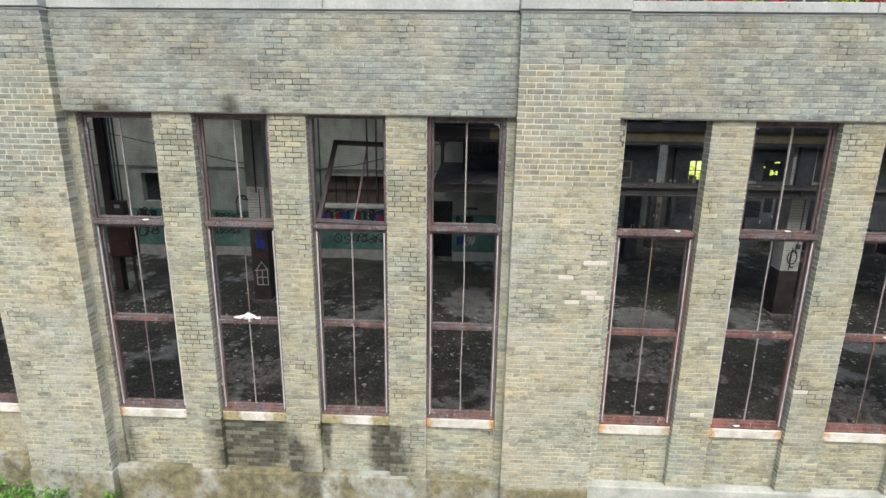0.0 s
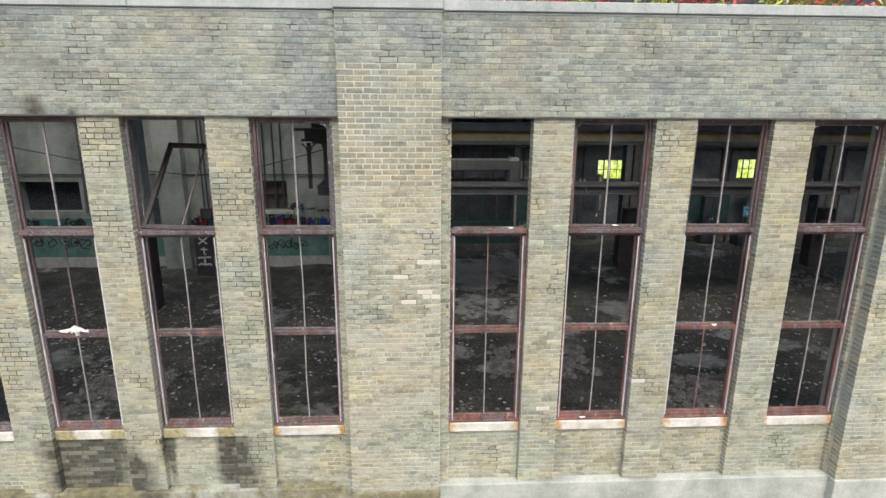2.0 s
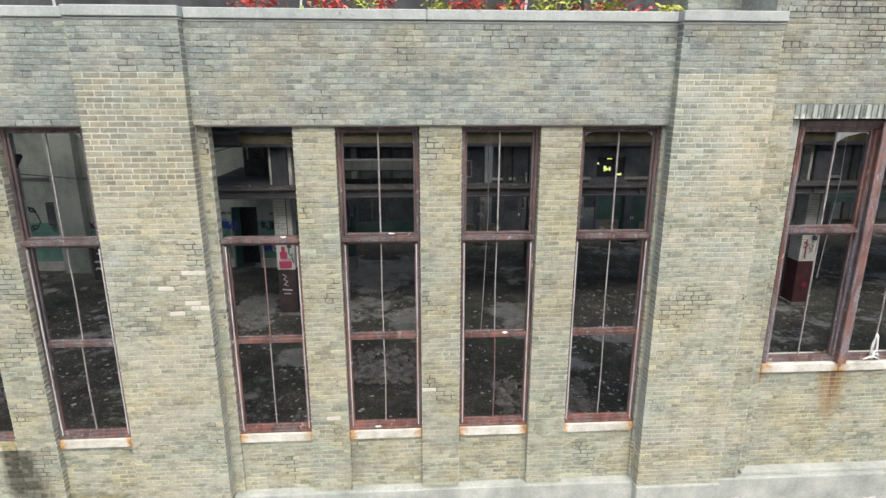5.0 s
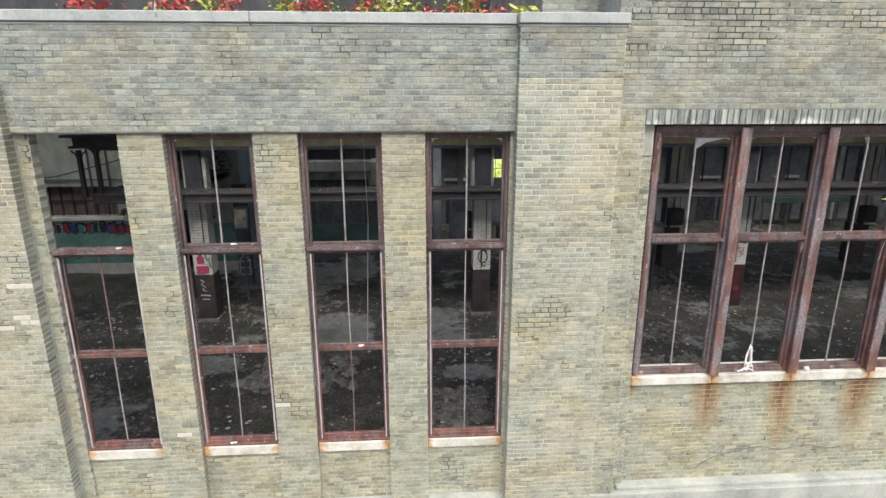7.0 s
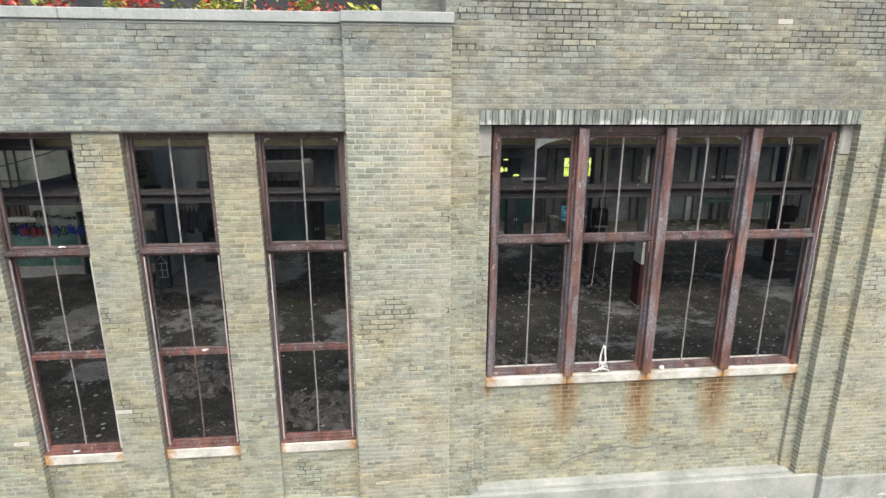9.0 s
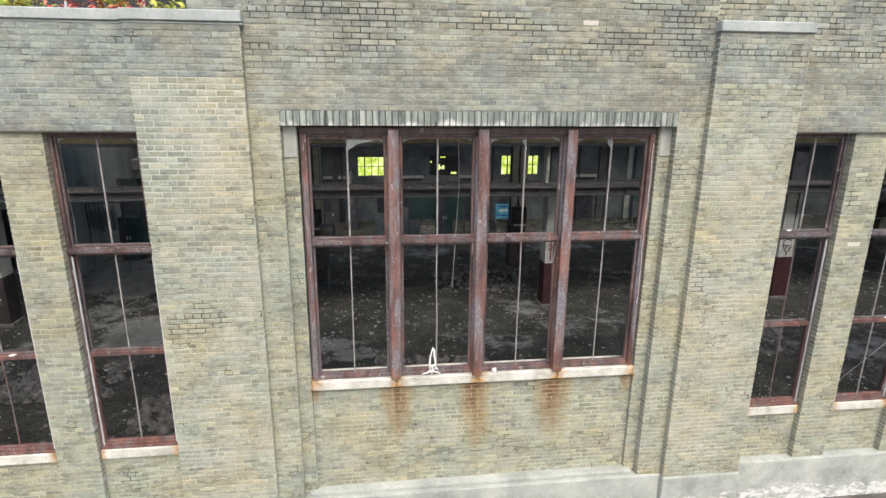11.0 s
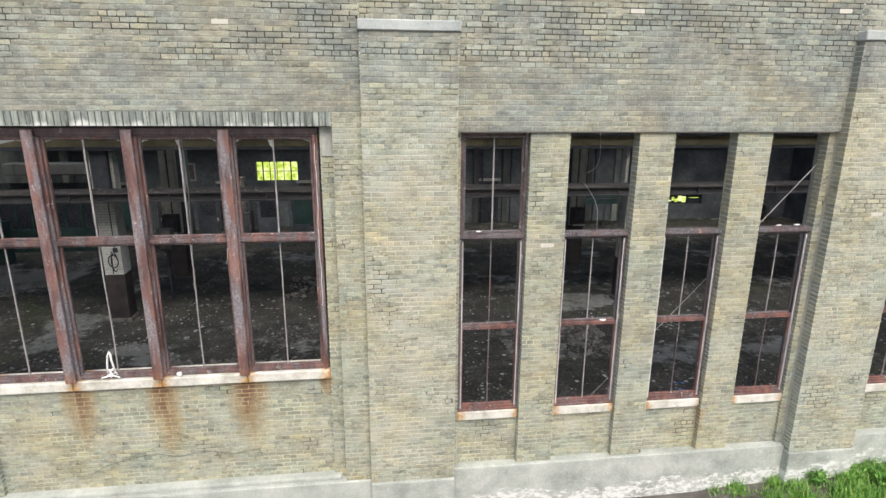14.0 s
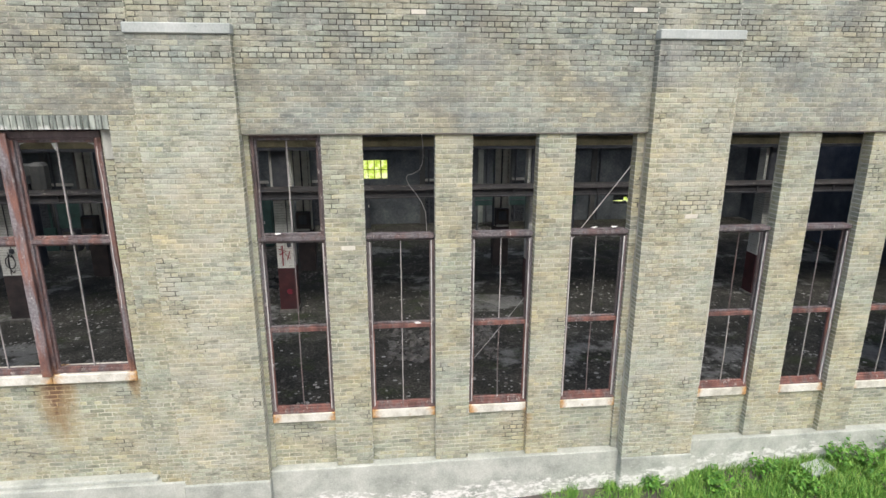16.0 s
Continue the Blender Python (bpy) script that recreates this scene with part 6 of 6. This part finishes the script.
crimson = leaf_mat("crimson_sumac_leaf", (0.40, 0.035, 0.035), (0.62, 0.09, 0.08), (0.78, 0.28, 0.2))
grass_mat = leaf_mat("grass_blade", (0.06, 0.18, 0.025), (0.14, 0.32, 0.045), (0.29, 0.44, 0.10))
twig = surface("grey_twig", [(0.16, 0.13, 0.10), (0.28, 0.25, 0.21)], 10)


def leaves(r, centres, spread, count, size):
    """Folded leaves scattered about centres."""
    verts, faces = [], []
    for _ in range(count):
        c = r.choice(centres)
        p = Vector(c) + Vector((r.gauss(0, spread), r.gauss(0, spread), r.gauss(0, spread * 0.7)))
        m = Euler((r.uniform(-0.9, 0.9), r.uniform(-0.9, 0.9), r.uniform(0, 6.28))).to_matrix()
        s = size * r.uniform(0.5, 1.2)
        o = len(verts)
        for q in ((0, -s, 0), (s * 0.42, 0, s * 0.15), (0, s, -s * 0.12), (-s * 0.42, 0, s * 0.15)):
            verts.append(tuple(p + m @ Vector(q)))
        faces += [(o, o + 1, o + 2), (o, o + 2, o + 3)]
    bm = bmesh.new()
    me = bpy.data.meshes.new("leaves")
    me.from_pydata(verts, [], faces)
    bm.from_mesh(me)
    return bm


def shrub(name, x, y, z, h, w, material, label, seed, count=160, size=0.06):
    r = random.Random(seed)
    s = thing(name, label, "shrub", at=(x, y, z), group="roof seedlings" if z > 5 else "weeds along the wall")
    tips = []
    for i in range(5):
        a, k = r.uniform(0, 6.28), r.uniform(0.3, 1.0)
        tip = (math.cos(a) * w * k, math.sin(a) * w * k, h * r.uniform(0.6, 1.0))
        mid = (tip[0] * 0.35, tip[1] * 0.35, tip[2] * 0.55)
        part("stem", tube(bmesh.new(), [(0, 0, -0.05), mid, tip], 0.008, 4), twig, s)
        tips += [tip, mid, tuple((p + q) / 2 for p, q in zip(tip, mid))]
    part("foliage", leaves(r, tips, w * 0.3, count, size), material, s)
    return s


# Gaps repeat those of the ceiling, added to light the hall.
structure("roof", boxes((-16, 8.45, 0.42, 2.0, 7.0, 7.12), (-16, 1.0, 3.5, 5.6, 7.0, 7.12), (-16, 8.45, 5.6, 6.8, 7.0, 7.12), (-0.7, 8.45, 6.8, 10.2, 7.0, 7.12), (-16, 8.45, 10.2, 11.2, 7.0, 7.12), (-16, 8.45, 14.0, 19, 7.0, 7.12)), soil, "flat roof with dirt and weeds", "roof")
k = 0
for x in [-5.6, -4.9, -4.4, -3.8, 2.6, 3.3, 3.7, 4.1, 4.5, 5.05, 5.4, 5.9, 6.3, 6.7, 7.0, 7.35, 7.8, 8.2]:
    k += 1
    r = random.Random(100 + k)
    red = x > 2 and k % 2 != 0
    mat = crimson if red else lime
    label = "crimson autumn sumac seedling on the roof" if red else "yellow-green weed on the roof"
    shrub("roof_sumac" if red else "roof_weed", x + r.uniform(-0.15, 0.15), r.uniform(0.6, 1.5), 7.12, r.uniform(0.4, 0.72), 0.27, mat, label, 200 + k, 200, 0.06)
roof_wall_mat = surface("dark_slate_siding", [(0.018, 0.02, 0.024), (0.05, 0.054, 0.06), (0.10, 0.105, 0.11)], 1.4, 16, 0.7, stretch=(1, 1, 0.4))
structure("wall_roof_monitor", boxes((-16, 8.45, 5.6, 5.9, 7.12, 11)), roof_wall_mat, "dark sided roof monitor behind the parapet", "wall")
for i, x in enumerate((-4.6, -0.4, 3.0, 5.2, 6.4, 7.6)):
    p = thing("roof_pipe", "pale leaning pipe on the roof", "pipe", at=(x, 1.9, 7.12))
    part("tube", tube(bmesh.new(), [(0, 0, 0), (0.12 * (-1) ** i, 0.1, 0.9)], 0.02, 6), track_metal, p)

# grass strip and shrubs along the foot of the wall
r = random.Random(11)
verts, faces = [], []
tufts = [(r.uniform(20.9, 31.0), -0.08 - r.random() ** 1.2 * 1.9, r.uniform(0.5, 1.5)) for _ in range(900)]
tufts = [u for u in tufts if u[1] > -0.25 - 0.55 * (u[0] - 20.9) + 0.3 * noise.noise((u[0] * 1.7, u[1], 3)) and noise.noise((u[0] * 1.4, u[1] * 1.4, 7)) > -0.32]
for _ in range(34000):
    cx, cy, big = r.choice(tufts)
    x, y = cx + r.gauss(0, 0.09), min(-0.07, cy + r.gauss(0, 0.09))
    z = ground_height(x, y)
    h, a, lean = big * r.uniform(0.05, 0.19) * min(1.0, 0.5 + (x - 20.6) / 3), r.uniform(0, 6.28), r.uniform(0.02, 0.16)
    dx, dy, w = math.cos(a), math.sin(a), r.uniform(0.004, 0.009)
    o = len(verts)
    verts += [(x - dy * w, y + dx * w, z - 0.01), (x + dy * w, y - dx * w, z - 0.01), (x + dx * lean * 0.4 + dy * w * 0.8, y + dy * lean * 0.4 - dx * w * 0.8, z + h * 0.65), (x + dx * lean * 0.4 - dy * w * 0.8, y + dy * lean * 0.4 + dx * w * 0.8, z + h * 0.65), (x + dx * lean, y + dy * lean, z + h * 0.95)]
    faces += [(o, o + 1, o + 2, o + 3), (o + 3, o + 2, o + 4)]
me = bpy.data.meshes.new("grass")
me.from_pydata(verts, [], faces)
me.materials.append(grass_mat)
tagged(new("grass", me), "lush green grass along the foot of the wall", "grass", kind="stuff")
for i, (x, y, h, w) in enumerate([(26.0, -0.3, 0.5, 0.3), (26.5, -0.35, 0.42, 0.3), (27.1, -0.3, 0.5, 0.35), (27.7, -0.5, 0.45, 0.35), (22.6, -0.25, 0.2, 0.2), (23.6, -0.5, 0.24, 0.25), (24.6, -0.3, 0.28, 0.22), (25.0, -0.8, 0.25, 0.25), (26.2, -1.0, 0.3, 0.3), (28.4, -0.4, 0.5, 0.35), (-6.9, -0.25, 0.38, 0.28), (-6.4, -0.22, 0.34, 0.25), (-5.85, -0.3, 0.5, 0.28), (-5.1, -0.3, 0.3, 0.2), (-2.0, -0.25, 0.42, 0.25), (-1.2, -0.3, 0.36, 0.2), (2.0, -0.3, 0.3, 0.16)]):
    shrub("green_weed", x, y, ground_height(x, y), h, w, green, "bushy green weed at the foot of the wall", 300 + i, 240, 0.05)
slab = tagged(link("stone_slab", boxes((-0.24, 0.24, -0.15, 0.15, 0, 0.07), bevel=0.012), coping_stone), "broken pale stone slab lying in the grass", "slab")
slab.matrix_basis = pose(25.5, -0.35, ground_height(25.5, -0.35) + 0.04, 4, -3, 12)

# ---- small things on the facade ----
def crumpled(strands, r, seed):
    """Twisted strands of cloth, each a soft tube, crumpled a little."""
    bm = bmesh.new()
    for pts in strands:
        tube(bm, pts, r, 7)
    for v in bm.verts:
        v.co += noise.noise_vector(v.co * 28 + Vector((seed, 0, 0))) * r * 1.1
    return bm


rag = tagged(link("rag", crumpled([
    [(-0.03, 0, 0.04), (-0.035, 0, 0.14), (-0.02, 0, 0.24), (0.0, 0, 0.33), (0.02, 0, 0.385), (0.035, 0, 0.35), (0.04, 0, 0.26), (0.05, 0, 0.17), (0.045, 0, 0.06)],
    [(-0.03, 0, 0.12), (0.01, 0, 0.09), (0.05, 0, 0.13)], [(0.01, 0, 0.09), (0.02, 0, 0.03), (0.0, 0, -0.02)],
    [(-0.13, 0, -0.02), (-0.07, 0, 0.0), (-0.02, 0, 0.03), (0.04, 0, 0.02), (0.09, 0, 0.0), (0.12, 0, -0.02)], [(0.03, 0, 0.05), (0.07, 0, 0.07), (0.09, 0, 0.03)]], 0.014, 3), white_rag, smooth=True), "dirty white rag hanging over a window sill", "rag")
rag.location = (11.5, 0.07, 2.64)
splat = tagged(link("torn_cloth", crumpled([[(-0.2, 0, 0.0), (-0.12, 0, 0.01), (-0.05, 0, 0.03), (0.0, 0, 0.05), (0.06, 0, 0.03), (0.12, 0, 0.0), (0.17, 0, 0.01)], [(-0.04, 0, 0.02), (0.0, 0, 0.0), (0.02, 0, -0.06)], [(-0.03, 0, 0.05), (0.0, 0, 0.08), (0.04, 0, 0.05)], [(-0.05, 0, 0.0), (0.0, 0, 0.02), (0.06, 0, 0.0)]], 0.02, 9), white_rag, smooth=True), "torn white cloth caught on a window rail", "cloth")
splat.location = (-2.885, 0.10, 3.19)
bm = bmesh.new()
bmesh.ops.create_icosphere(bm, subdivisions=2, radius=0.04)
for v in bm.verts:
    v.co *= 1 + 0.25 * noise.noise(v.co * 40)
tagged(link("plaster_lump", bm, white_rag), "white lump of plaster on a sill", "lump").location = (12.42, 0.08, 2.625)
tagged(link("cable", tube(bmesh.new(), [(10.95 + 2.5 * i / 28, 0.107, 1.0 + 0.3 * min(1, i / 6) - 0.045 * max(0, i - 22) / 6 + 0.035 * math.sin(i * 0.75)) for i in range(29)], 0.0042, 5), cable_mat), "loose grey cable sagging across a brick panel", "cable")
tagged(link("pale_rod", tube(bmesh.new(), [(21.985, 0.2, 5.55), (21.41, 0.5, 4.57), (20.77, 0.79, 3.53), (20.13, 1.08, 2.5), (19.49, 1.37, 1.49), (19.04, 1.57, 0.77)], 0.0065, 6), track_metal), "long pale rod leaning from the floor against a window head", "rod")

tagged(link("loose_seal_strip", tube(bmesh.new(), [(14.49 + 0.005 * math.sin(i * 1.1) + 0.006 * math.sin(i * 0.37), 0.055, 3.6 + 2.3 * i / 30) for i in range(31)], 0.0035, 5), white_rag), "loose cream sealing strip peeling off a window jamb", "strip")
for x, z, drop_, seed_ in ((13.255, 4.54, 0.3, 1), (12.06, 4.54, 0.16, 2)):
    wisp = tube(bmesh.new(), [(x + 0.02 * noise.noise((i * 0.7, seed_, 0)) - 0.008 * i * (seed_ % 2), 0.118, z - drop_ * i / 6) for i in range(7)], 0.0026, 5)
    tagged(link("torn_film", wisp, white_rag), "pale wisp of torn film hanging from a window rail", "film")
flake_rng = random.Random(21)
for x, y, z in [(4.42, 0.12, 4.63), (3.0, 0.11, 4.60), (-4.2, 0.10, 4.60), (16.75, 0.11, 4.63), (21.75, 0.12, 4.63), (21.45, 0.11, 4.63), (20.2, 0.14, 1.83), (18.75, 0.14, 3.17), (24.2, 0.10, 1.83), (6.0, 0.14, 3.16), (4.15, 0.10, 1.75), (13.52, 0.06, 2.60)]:
    bm = bmesh.new()
    bmesh.ops.create_icosphere(bm, subdivisions=1, radius=1.0)
    for v in bm.verts:
        v.co = Vector((v.co.x * 0.055, v.co.y * 0.03, v.co.z * 0.014)) * flake_rng.uniform(0.6, 1.3)
    tagged(link("plaster_flake", bm, white_rag), "white flake of plaster lying on a window ledge", "flake", "plaster flakes").location = (x, y, z)

scatter("brick_rubble", 60, (25.0, 25.75, 0.55, 1.3, FLOOR), 0.12, surface("broken_red_brick", [(0.20, 0.05, 0.035), (0.32, 0.09, 0.06), (0.40, 0.30, 0.26)], 9, 40, 0.9), "broken red bricks heaped inside a window", 0.8, 41)
scatter("blue_scrap", 7, (21.2, 21.6, 2.0, 2.4, FLOOR), 0.1, surface("blue_plastic_scrap", [(0.03, 0.12, 0.40), (0.06, 0.2, 0.55)], 9, 40, 0.5), "blue plastic scraps on the dirt floor", 0.3, 42)
scatter("floor_litter", 2600, (-9, 30, 0.6, 8.5, FLOOR), 0.075, scrap_mat, "pale flakes littering the dirt floor", 0.08, 43, 130)

# ---- bricks, last ----
for ob, x0, x1, z0, z1, y, material, single, pale, skip, pale_at in LAID:
    brickwork(ob, x0, x1, z0, z1, y, material, single, pale=pale, skip=skip, pale_at=pale_at)
